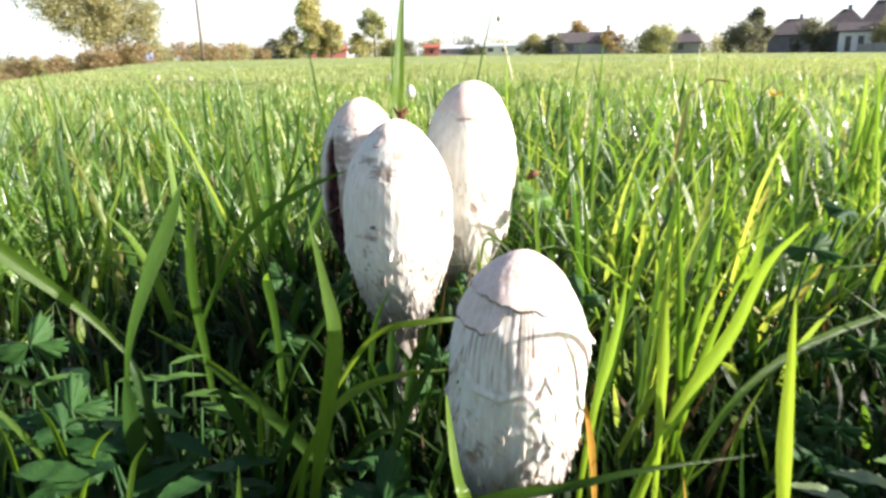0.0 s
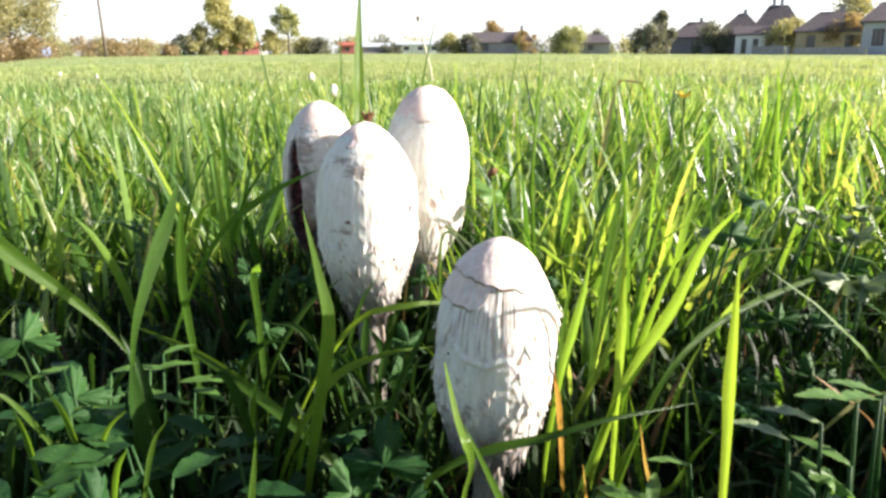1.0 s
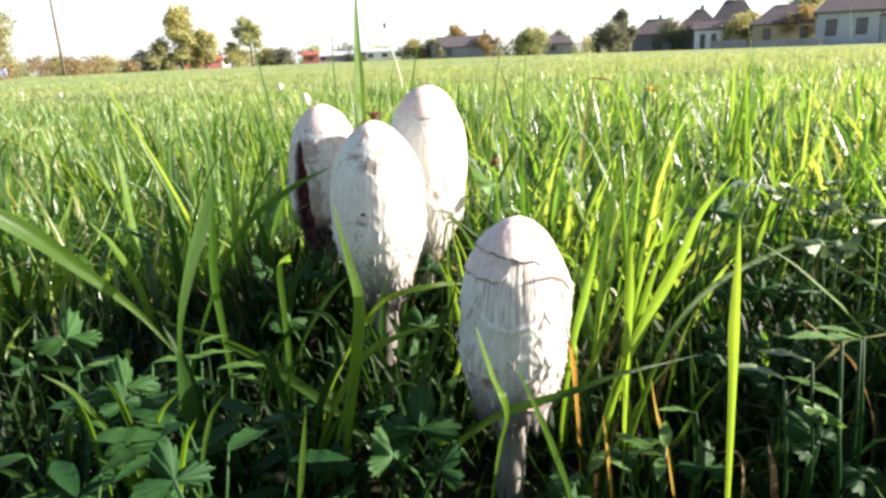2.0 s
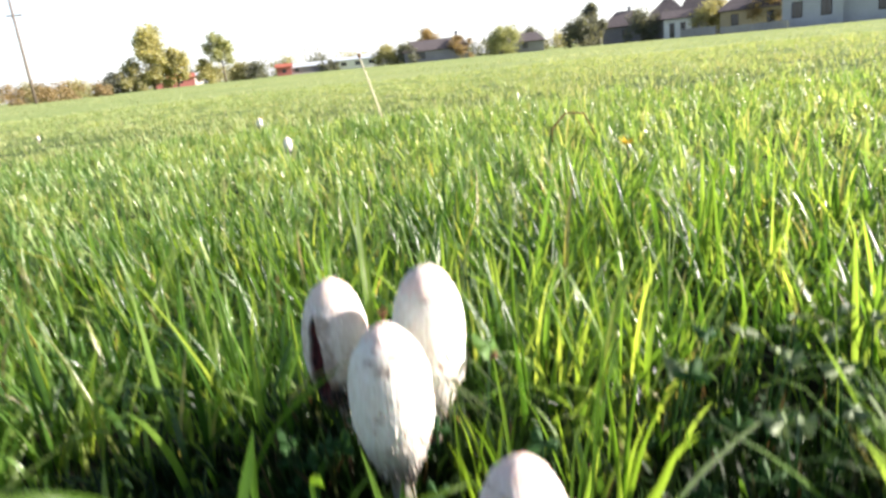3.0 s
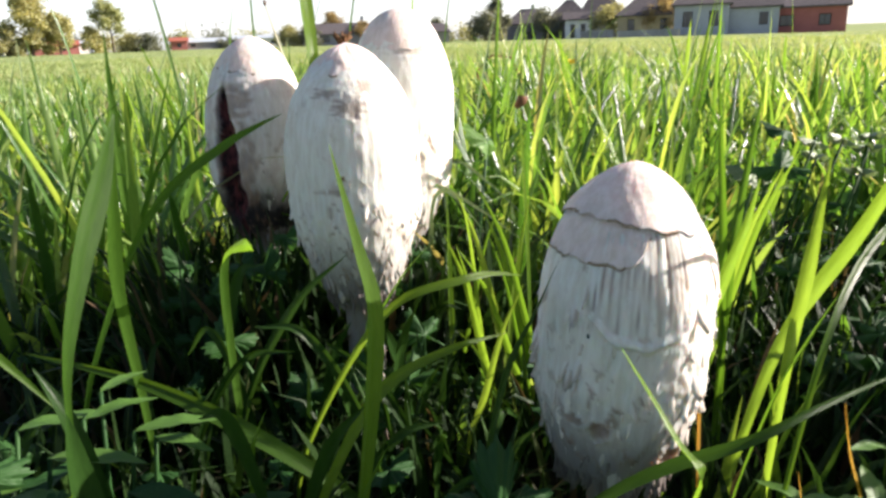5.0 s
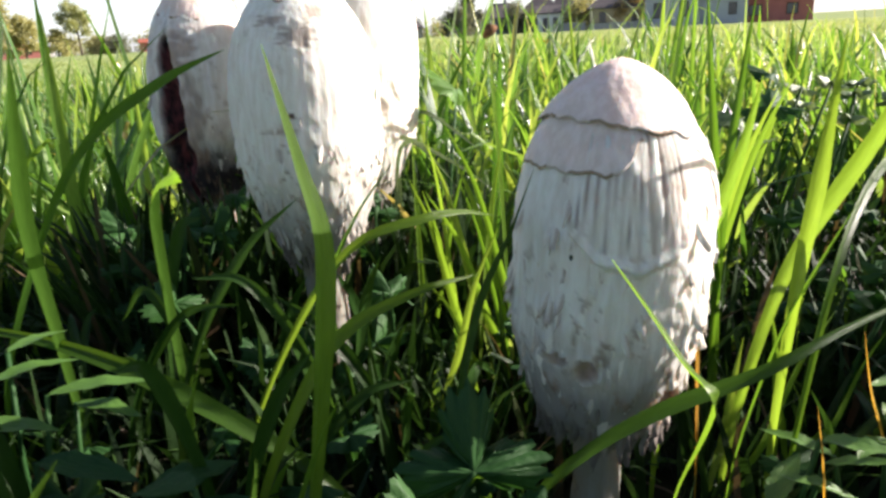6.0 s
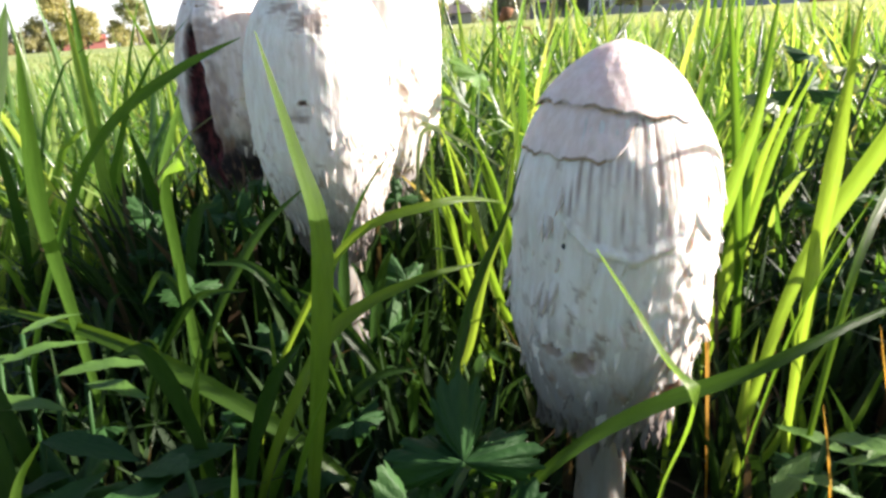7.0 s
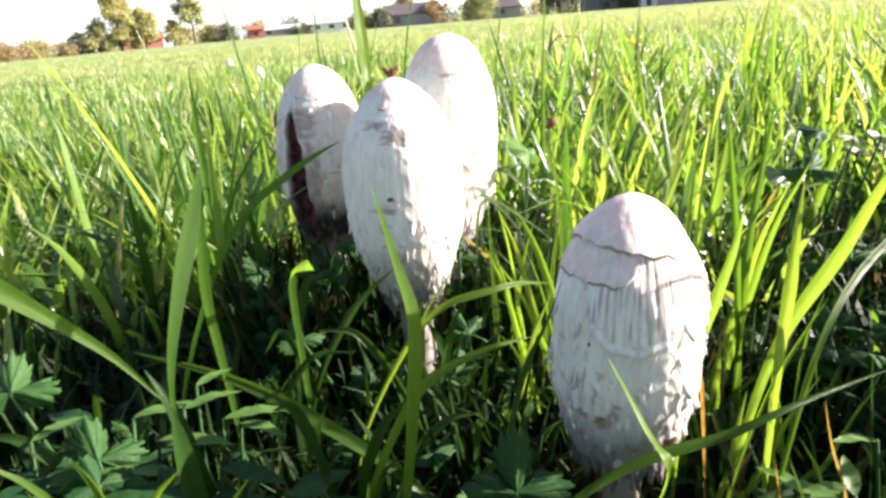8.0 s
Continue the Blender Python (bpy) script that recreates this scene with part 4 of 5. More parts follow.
def lobed_leaf(place, size, turn, tilt, seed, lobes=3, label="dark green lobed weed leaf near the ground", stalk_to=None, mat=None):
    """A weed leaf cut into toothed lobes, on a thin stalk."""
    rng = random.Random(seed)
    thing = new("weed_leaf")
    thing.location = place
    m = Matrix.Rotation(turn, 3, "Z") @ Matrix.Rotation(tilt, 3, "X")
    bm = bmesh.new()
    lay = bm.loops.layers.uv.new("UVMap")
    n, rings = (168, 5) if size > 0.014 else (76, 4)
    centre = bm.verts.new((0, 0, 0))
    rows = []
    for j in range(1, rings + 1):
        row = []
        for i in range(n):
            a = -2.35 + 4.7 * i / (n - 1)
            wave = a * lobes * 0.64
            cut = abs(math.cos(wave)) ** 0.9                       # deep clefts between the lobes
            tooth = abs(((a * 4.1 + seed * 0.37) % 1) - 0.5) + 0.45 * abs(((a * 9.3 + 0.2) % 1) - 0.5)
            q = j / rings
            edge = 0.26 + 0.74 * cut - 0.36 * tooth * (0.3 + 0.7 * cut)
            r = size * (q * 0.30 + (edge - 0.30) * q ** 1.2 if edge > 0.30 else edge * q) * (1 - 0.12 * abs(a) / 2.3)
            x, y = math.sin(a) * r, math.cos(a) * r
            z = size * (0.13 * q * math.cos(2 * wave) + 0.018 * q * math.cos(a * 16.4) - 0.20 * q * q + 0.07 * noise.noise((a * 2, q * 3, seed)))
            row.append((bm.verts.new(m @ Vector((x, y, z))), q * 2, a))
        rows.append(row)
    c = (centre, 0, 0)
    for i in range(n - 1):
        q = (c, rows[0][i], rows[0][i + 1])
        bm.faces.new([v[0] for v in q])
        for a, b in zip(rows, rows[1:]):
            f = bm.faces.new((a[i][0], b[i][0], b[i + 1][0], a[i + 1][0]))
            for loop, v in zip(f.loops, (a[i], b[i], b[i + 1], a[i + 1])):
                loop[lay].uv = (v[2], v[1])
    part("leaf_blade", bm, mat or leaf_mat, thing)
    bm = bmesh.new()
    end = Vector(stalk_to or (rng.uniform(-0.02, 0.02), rng.uniform(0, 0.02), -place[2]))
    tube(bm, [(0, 0, 0), end * 0.5 + Vector((0, 0, 0.006)), end], [0.0007, 0.0009, 0.001], 6)
    part("leaf_stalk", bm, leaf_mat, thing)
    return tagged(thing, label, "leaf", "lobed weed leaves")


def ovate_leaf(place, long, wide, turn, pitch, seed, mat=None, label="narrow blue-green weed leaf low in the shade", serrate=0.10, group="narrow weed leaves"):
    """A flat pointed leaf with a toothed edge and a sunken midrib, on a thin stalk."""
    thing = new("weed_leaf")
    thing.location = place
    m = Matrix.Rotation(turn, 3, "Z") @ Matrix.Rotation(-pitch, 3, "Y")
    bm = bmesh.new()
    lay = bm.loops.layers.uv.new("UVMap")
    rows, n = [], 22
    for j in range(n):
        q = j / (n - 1)
        w = wide * 0.5 * max(0.015, math.sin(math.pi * q ** 0.80) ** 0.85) * (1 - serrate * ((q * 9 + seed * 0.3) % 1))
        bend = -0.16 * long * q * q + 0.04 * long * noise.noise((q * 3, seed, 0))
        rows.append([(bm.verts.new(m @ Vector((q * long, u * w, bend + 0.22 * w * abs(u) + 0.05 * w * math.sin(q * 26) * abs(u)))), (u + 1) / 2, q * 3) for u in (-1, -0.5, 0, 0.5, 1)])
    for a, b in zip(rows, rows[1:]):
        for i in range(4):
            quad = (a[i], b[i], b[i + 1], a[i + 1])
            f = bm.faces.new([v[0] for v in quad])
            for loop, v in zip(f.loops, quad):
                loop[lay].uv = v[1:]
    part("leaf_blade", bm, mat or leaf_mat, thing)
    bm = bmesh.new()
    back = m @ Vector((-0.3 * long, 0, 0))
    tube(bm, [(0, 0, 0), (back.x * 0.6, back.y * 0.6, -place[2] * 0.4), (back.x, back.y, -place[2] - 0.003)], [0.0006, 0.0007, 0.0009], 5)
    part("leaf_stalk", bm, leaf_mat, thing)
    return tagged(thing, label, "leaf", group)


for i, (x, y, z) in enumerate(((0.008, 0.318, 0.040), (0.030, 0.316, 0.034), (0.020, 0.310, 0.022), (0.040, 0.328, 0.046), (-0.004, 0.326, 0.030))):
    lobed_leaf((x, y, z), 0.0135, 0.5 * i - 1.0, 0.9, 30 + i, lobes=3 + i % 2)
lobed_leaf((0.0240, 0.217, 0.0490), 0.0190, -0.25, 1.15, 1, label="broad dark green leaf with deep toothed lobes beside a stem")
lobed_leaf((0.0130, 0.214, 0.0410), 0.0140, 0.75, 1.05, 2)
lobed_leaf((0.0300, 0.210, 0.0350), 0.0135, -0.95, 0.85, 3)
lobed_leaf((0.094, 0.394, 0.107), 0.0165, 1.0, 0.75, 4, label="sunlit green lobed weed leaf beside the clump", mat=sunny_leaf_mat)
lobed_leaf((-0.056, 0.182, 0.062), 0.0150, 0.5, 0.9, 5)
lobed_leaf((-0.064, 0.196, 0.045), 0.0120, 1.4, 0.5, 6)
lobed_leaf((-0.100, 0.262, 0.045), 0.0125, -0.4, 0.7, 7)
lobed_leaf((-0.088, 0.245, 0.060), 0.0110, 0.6, 0.9, 8)
lobed_leaf((0.156, 0.172, 0.064), 0.0110, 1.5, 0.5, 9, lobes=5, label="pale green lobed leaf catching the sun", mat=sunny_leaf_mat)
lobed_leaf((0.158, 0.175, 0.050), 0.0150, 0.4, 0.6, 10)
lobed_leaf((0.125, 0.190, 0.035), 0.0120, -0.5, 0.7, 11)
lobed_leaf((0.098, 0.300, 0.085), 0.0125, 0.2, 0.8, 12)
lobed_leaf((0.205, 0.330, 0.095), 0.0150, -0.8, 0.6, 13)
lobed_leaf((0.235, 0.360, 0.105), 0.0140, 0.7, 0.5, 14)
lobed_leaf((-0.030, 0.330, 0.055), 0.0120, 0.3, 0.8, 15)
lobed_leaf((0.075, 0.200, 0.022), 0.0130, 0.1, 0.4, 16)
rng = random.Random(8)
for i in range(16):
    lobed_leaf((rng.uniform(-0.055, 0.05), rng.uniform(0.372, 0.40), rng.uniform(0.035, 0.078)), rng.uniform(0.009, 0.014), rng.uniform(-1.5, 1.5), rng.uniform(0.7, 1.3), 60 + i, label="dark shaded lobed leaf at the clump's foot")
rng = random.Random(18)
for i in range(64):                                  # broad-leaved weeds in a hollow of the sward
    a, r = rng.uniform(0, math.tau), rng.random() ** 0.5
    # sunny leaves take the paler colour, so their sunlight is in the material
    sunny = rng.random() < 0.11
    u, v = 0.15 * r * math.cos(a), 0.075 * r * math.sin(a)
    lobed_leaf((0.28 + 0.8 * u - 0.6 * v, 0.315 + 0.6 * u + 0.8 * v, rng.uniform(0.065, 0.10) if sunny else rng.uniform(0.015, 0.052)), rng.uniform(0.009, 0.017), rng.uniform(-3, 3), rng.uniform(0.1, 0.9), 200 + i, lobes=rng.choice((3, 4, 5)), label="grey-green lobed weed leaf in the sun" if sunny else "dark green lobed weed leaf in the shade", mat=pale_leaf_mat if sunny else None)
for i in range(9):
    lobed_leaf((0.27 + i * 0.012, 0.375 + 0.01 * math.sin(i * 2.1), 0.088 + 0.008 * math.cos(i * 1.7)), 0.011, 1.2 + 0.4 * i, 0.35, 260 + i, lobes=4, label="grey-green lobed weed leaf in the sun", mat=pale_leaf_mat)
rng = random.Random(5)
for i in range(90):
    a, r = rng.uniform(-0.9, 1.15), rng.uniform(0.09, 0.36)
    x, y = 0.0 + r * math.sin(a), 0.08 + r * math.cos(a)
    if min(math.hypot(x - u, y - v) for u, v in ((0.063, 0.235), (0.02, 0.348), (-0.007, 0.44), (0.062, 0.405))) < 0.026:
        continue
    lobed_leaf((x, y, rng.uniform(0.012, 0.040)), rng.uniform(0.007, 0.013), rng.uniform(-3, 3), rng.uniform(0.1, 0.9), 100 + i)
# narrow weed leaves lying over one another low in the shade
rng = random.Random(71)
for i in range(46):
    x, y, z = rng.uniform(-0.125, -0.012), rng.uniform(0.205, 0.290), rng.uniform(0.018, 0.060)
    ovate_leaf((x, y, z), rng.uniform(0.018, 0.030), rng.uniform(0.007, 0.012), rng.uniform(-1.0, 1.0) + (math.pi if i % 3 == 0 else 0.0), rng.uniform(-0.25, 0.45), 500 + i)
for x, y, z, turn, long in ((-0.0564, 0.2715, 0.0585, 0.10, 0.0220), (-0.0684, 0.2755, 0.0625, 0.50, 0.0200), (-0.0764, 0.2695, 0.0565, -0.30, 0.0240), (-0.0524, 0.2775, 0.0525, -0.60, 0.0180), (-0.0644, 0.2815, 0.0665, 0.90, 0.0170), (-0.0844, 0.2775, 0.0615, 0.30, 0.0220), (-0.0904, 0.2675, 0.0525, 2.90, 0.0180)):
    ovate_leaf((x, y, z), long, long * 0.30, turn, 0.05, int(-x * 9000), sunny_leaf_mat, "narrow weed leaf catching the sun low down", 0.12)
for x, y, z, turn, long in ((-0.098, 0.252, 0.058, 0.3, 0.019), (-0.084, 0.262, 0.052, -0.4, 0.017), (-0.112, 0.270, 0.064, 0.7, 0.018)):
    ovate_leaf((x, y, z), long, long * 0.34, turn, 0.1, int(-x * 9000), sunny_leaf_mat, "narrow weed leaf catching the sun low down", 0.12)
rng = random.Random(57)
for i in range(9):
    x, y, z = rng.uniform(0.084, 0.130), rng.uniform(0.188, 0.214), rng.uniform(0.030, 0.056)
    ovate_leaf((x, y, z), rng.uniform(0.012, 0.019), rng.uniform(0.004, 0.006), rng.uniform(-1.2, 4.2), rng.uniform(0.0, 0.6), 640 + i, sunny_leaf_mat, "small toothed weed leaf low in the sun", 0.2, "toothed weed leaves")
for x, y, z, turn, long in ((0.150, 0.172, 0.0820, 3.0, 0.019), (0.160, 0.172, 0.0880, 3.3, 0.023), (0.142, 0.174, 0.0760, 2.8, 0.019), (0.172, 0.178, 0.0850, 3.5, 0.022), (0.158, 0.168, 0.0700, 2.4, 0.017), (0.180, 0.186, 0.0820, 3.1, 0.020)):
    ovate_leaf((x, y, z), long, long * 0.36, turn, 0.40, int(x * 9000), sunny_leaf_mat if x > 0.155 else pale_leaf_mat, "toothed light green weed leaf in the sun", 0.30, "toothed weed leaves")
for i, (x, y, z, size, turn) in enumerate(((-0.090, 0.255, 0.062, 0.016, 0.4), (-0.108, 0.262, 0.050, 0.018, -0.5), (-0.072, 0.246, 0.050, 0.015, 1.1), (-0.120, 0.285, 0.074, 0.017, 0.1), (-0.098, 0.240, 0.040, 0.015, -1.0), (-0.052, 0.250, 0.040, 0.014, 0.7))):
    lobed_leaf((x, y, z), size, turn, 0.75, 320 + i, lobes=3 + i % 3)
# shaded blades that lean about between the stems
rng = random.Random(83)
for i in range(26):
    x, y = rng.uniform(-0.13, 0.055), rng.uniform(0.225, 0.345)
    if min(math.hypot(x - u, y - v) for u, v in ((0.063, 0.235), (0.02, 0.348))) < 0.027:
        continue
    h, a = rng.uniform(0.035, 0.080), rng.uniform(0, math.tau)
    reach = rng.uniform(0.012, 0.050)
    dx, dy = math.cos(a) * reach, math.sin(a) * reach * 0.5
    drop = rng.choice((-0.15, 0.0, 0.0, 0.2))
    blade((x + dx, y + dy, h * (1 - drop)), (x + dx * 0.6, y + dy * 0.6, h * 0.95), (x + dx * 0.2, y + dy * 0.2, h * 0.55), (x, y, 0.0), wide=rng.uniform(0.0032, 0.0062), mat=shade_toned_mat, twist=rng.uniform(-1, 1), face=(rng.uniform(-0.5, 0.5), 0.8, -0.3), label="dark green shaded grass blade low among the stems")
# thin pale stems fallen across the gap between the caps
blade((0.0917, 0.3450, 0.0709), (0.0781, 0.3650, 0.0831), (0.0644, 0.3850, 0.0912), (0.0548, 0.3990, 0.0812), (0.0508, 0.3990, 0.0300), wide=0.0032, face=(0.3, 0.8, -0.4), mat=pale_leaf_mat, label="thin pale stem fallen across the gap between caps")
blade((0.0789, 0.3600, 0.0734), (0.0723, 0.3675, 0.0839), (0.0658, 0.3750, 0.0904), (0.0612, 0.3802, 0.0804), (0.0572, 0.3802, 0.0300), wide=0.0026, face=(0.3, 0.8, -0.4), mat=pale_leaf_mat, label="thin pale stem fallen across the gap between caps")
blade((0.0979, 0.3600, 0.0783), (0.0890, 0.3800, 0.0907), (0.0801, 0.4000, 0.0990), (0.0739, 0.4140, 0.0890), (0.0699, 0.4140, 0.0300), wide=0.003, face=(0.3, 0.8, -0.4), mat=pale_leaf_mat, label="thin pale stem fallen across the gap between caps")
# short lit blades at the edge of the weeds
rng = random.Random(103)
for i in range(12):
    x, y, h = rng.uniform(-0.105, -0.060), rng.uniform(0.195, 0.250), rng.uniform(0.045, 0.085)
    lx, ly = rng.uniform(-0.030, 0.034), rng.uniform(-0.012, 0.012)
    blade((x + lx, y + ly, h), (x + lx * 0.6, y + ly * 0.6, h * 0.85), (x + lx * 0.2, y, h * 0.5), (x, y, 0.0), wide=rng.uniform(0.0026, 0.0046), mat=hero_mat, twist=rng.uniform(-1, 1), face=(rng.uniform(-0.6, 0.3), 0.7, -0.3), label="short green grass blade among the weeds")
# pale stalks that rise out of the sward
rng = random.Random(97)
for i in range(14):
    a, r = rng.uniform(-0.5, 0.85), rng.uniform(0.55, 1.6)
    x, y, h, lean = r * math.sin(a), r * math.cos(a), rng.uniform(0.13, 0.185), rng.uniform(-0.045, 0.045)
    blade((x + lean, y, h), (x + lean * 0.6, y, h * 0.75), (x + lean * 0.2, y, h * 0.4), (x, y, 0.0), wide=rng.uniform(0.0026, 0.0040) * (0.8 + 0.4 * r), mat=pale_leaf_mat, twist=rng.uniform(-0.6, 0.6), label="thin pale stalk rising out of the meadow grass")
# curled dead leaves on the turf
for i, (x, y, z) in enumerate(((-0.028, 0.235, 0.014), (0.135, 0.188, 0.03))):
    blade((x - 0.008, y, z + 0.012), (x - 0.002, y - 0.004, z + 0.014), (x + 0.004, y, z + 0.004), (x + 0.007, y + 0.003, z - 0.012), wide=0.0036, mat=dry_mat, name="dead_grass", twist=1.5, label="curled brown dead grass blade on the turf")


# ---- the meadow's grass ----
STANDS = ((0.063, 0.235, 0.021), (0.02, 0.348, 0.023), (-0.007, 0.44, 0.020), (0.062, 0.405, 0.022))


def scatter(n, seed, r0, r1, a0=-0.75, a1=1.12, power=1.0, centre=(0.0, 0.08)):
    rng = np.random.default_rng(seed)
    a = rng.uniform(a0, a1, n) + (rng.normal(0, 0.10, n) if a1 - a0 < 6.2 else 0.0)
    r = (r0 ** (2 * power) + rng.random(n) * (r1 ** (2 * power) - r0 ** (2 * power))) ** (0.5 / power)
    return np.stack([centre[0] + r * np.sin(a), centre[1] + r * np.cos(a)], 1)


def clear(xy, extra=0.0):
    keep = np.ones(len(xy), bool)
    for x, y, r in STANDS:
        keep &= np.hypot(xy[:, 0] - x, xy[:, 1] - y) > r + extra
    return xy[keep]


def tallness(xy):
    """How high the sward stands: low round the mushrooms' near side, full beyond."""
    r = np.hypot(xy[:, 0], xy[:, 1] - 0.08)
    start = np.where(xy[:, 0] > 0.10, 0.19, 0.295)
    t = np.clip((r - start) / 0.13, 0, 1)
    dx, dy = xy[:, 0] - 0.268, xy[:, 1] - 0.305          # a hollow where only weeds grow
    hollow = np.exp(-((0.8 * dx + 0.6 * dy) / 0.185) ** 4 - ((0.8 * dy - 0.6 * dx) / 0.098) ** 4)
    return t * t * (3 - 2 * t) * (1 - 0.97 * hollow)


def lumps(xy, size):
    """Smooth uneven growth over the meadow, about -1 to 1."""
    x, y = xy[:, 0] / size, xy[:, 1] / size
    return 0.6 * np.sin(6.1 * x + 1.7 * np.sin(4.3 * y + 0.6)) * np.sin(5.3 * y + 1.9 * np.sin(3.7 * x)) + 0.4 * np.sin(13.0 * x + 2.2 * np.sin(9.0 * y)) * np.sin(11.0 * y + 1.4)


def tufted(centres, per, spread, seed):
    """Blades that fan out of tufts: their feet and the way each leans."""
    rng = np.random.default_rng(seed)
    off = rng.normal(0, 1, (len(centres), per, 2)) * spread
    xy = (centres[:, None, :] + off).reshape(-1, 2)
    az = np.arctan2(off[..., 1], off[..., 0]).ravel() + rng.normal(0, 0.55, len(xy))
    return xy, az


rngs = np.random.default_rng(77)
# undergrowth close by, with shade in its dark tones
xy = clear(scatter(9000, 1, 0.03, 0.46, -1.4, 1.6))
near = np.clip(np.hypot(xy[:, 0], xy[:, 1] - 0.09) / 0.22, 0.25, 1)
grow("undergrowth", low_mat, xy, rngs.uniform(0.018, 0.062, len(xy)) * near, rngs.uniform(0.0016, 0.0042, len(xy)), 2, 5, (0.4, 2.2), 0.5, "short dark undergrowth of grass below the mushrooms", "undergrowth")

# dark-toned grass that carries the shade at the clump's foot in its colour
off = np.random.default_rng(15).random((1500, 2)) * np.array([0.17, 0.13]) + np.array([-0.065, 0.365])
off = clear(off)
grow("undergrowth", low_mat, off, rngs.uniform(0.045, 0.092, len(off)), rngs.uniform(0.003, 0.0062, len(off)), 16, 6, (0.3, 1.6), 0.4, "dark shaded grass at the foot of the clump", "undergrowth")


def sward(name, mat, centres, per, spread, seed, low, high, thin, thick, k, size, label, folded=False, near_by=False, lean=0.42, bend=(0.2, 1.9), flop=0.24):
    xy, az = tufted(centres, per, spread, seed)
    grown = 1 + 0.55 * lumps(xy, size) + 0.32 * lumps(xy, size * 0.3)
    hollow = lumps(xy + 3.7, size * 0.26)
    grown *= 1 + 0.30 * hollow
    keep = rngs.random(len(xy)) < 0.60 + 0.45 * lumps(xy, size * 0.6) + 0.72 * hollow
    if near_by:
        t = tallness(xy)
        for x, y, r in STANDS:
            keep &= np.hypot(xy[:, 0] - x, xy[:, 1] - y) > r
        keep &= rngs.random(len(xy)) < 0.04 + 0.96 * t
        grown = grown * (0.35 + 0.65 * t)
    xy, az, grown = xy[keep], az[keep], grown[keep]
    grow(name, mat, xy, rngs.uniform(low, high, len(xy)) * grown, rngs.uniform(thin, thick, len(xy)), seed + 1, k, bend, lean, label, "grass", folded, az, flop=flop)


sward("near_grass", grass_mat, np.concatenate([scatter(1700, 3, 0.13, 1.0, -1.0, 1.45), scatter(620, 33, 0.95, 1.35, -1.0, 1.45)]), 10, 0.018, 4, 0.046, 0.126, 0.0028, 0.0078, 7, 0.4, "dense bright green meadow grass lit from the side", True, True, 0.56, (0.1, 2.3))
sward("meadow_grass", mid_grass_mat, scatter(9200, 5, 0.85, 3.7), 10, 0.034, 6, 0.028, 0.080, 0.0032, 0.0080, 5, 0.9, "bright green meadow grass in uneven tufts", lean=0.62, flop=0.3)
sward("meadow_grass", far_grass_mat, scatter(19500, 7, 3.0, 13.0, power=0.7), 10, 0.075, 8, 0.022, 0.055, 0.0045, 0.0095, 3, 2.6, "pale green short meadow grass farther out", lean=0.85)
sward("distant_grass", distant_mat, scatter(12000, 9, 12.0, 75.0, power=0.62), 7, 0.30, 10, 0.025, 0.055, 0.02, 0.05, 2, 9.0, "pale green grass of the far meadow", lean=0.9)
# tall grass added mostly out of view, to block sun from the hollow
shade_patch = np.random.default_rng(21).random((190, 2)) * np.array([0.17, 0.10]) + np.array([0.275, 0.14])
sward("near_grass", verge_mat, shade_patch, 10, 0.014, 22, 0.075, 0.120, 0.003, 0.006, 6, 0.5, "mostly unseen tall grass added to shade a hollow of weeds")
# the meadow goes on behind and beside the walk
sward("near_grass", grass_mat, np.concatenate([scatter(1500, 11, 0.30, 1.6, 1.45, 2 * math.pi - 1.0), scatter(340, 12, 0.16, 0.34, 1.75, 2.5)]), 10, 0.020, 13, 0.07, 0.14, 0.003, 0.0065, 5, 0.5, "green meadow grass round the mushrooms")
sward("meadow_grass", mid_grass_mat, scatter(9800, 14, 1.3, 6.5, 1.12, 2 * math.pi - 0.75, power=0.8), 8, 0.050, 15, 0.040, 0.095, 0.005, 0.010, 3, 0.9, "green meadow grass in uneven tufts", lean=0.6)


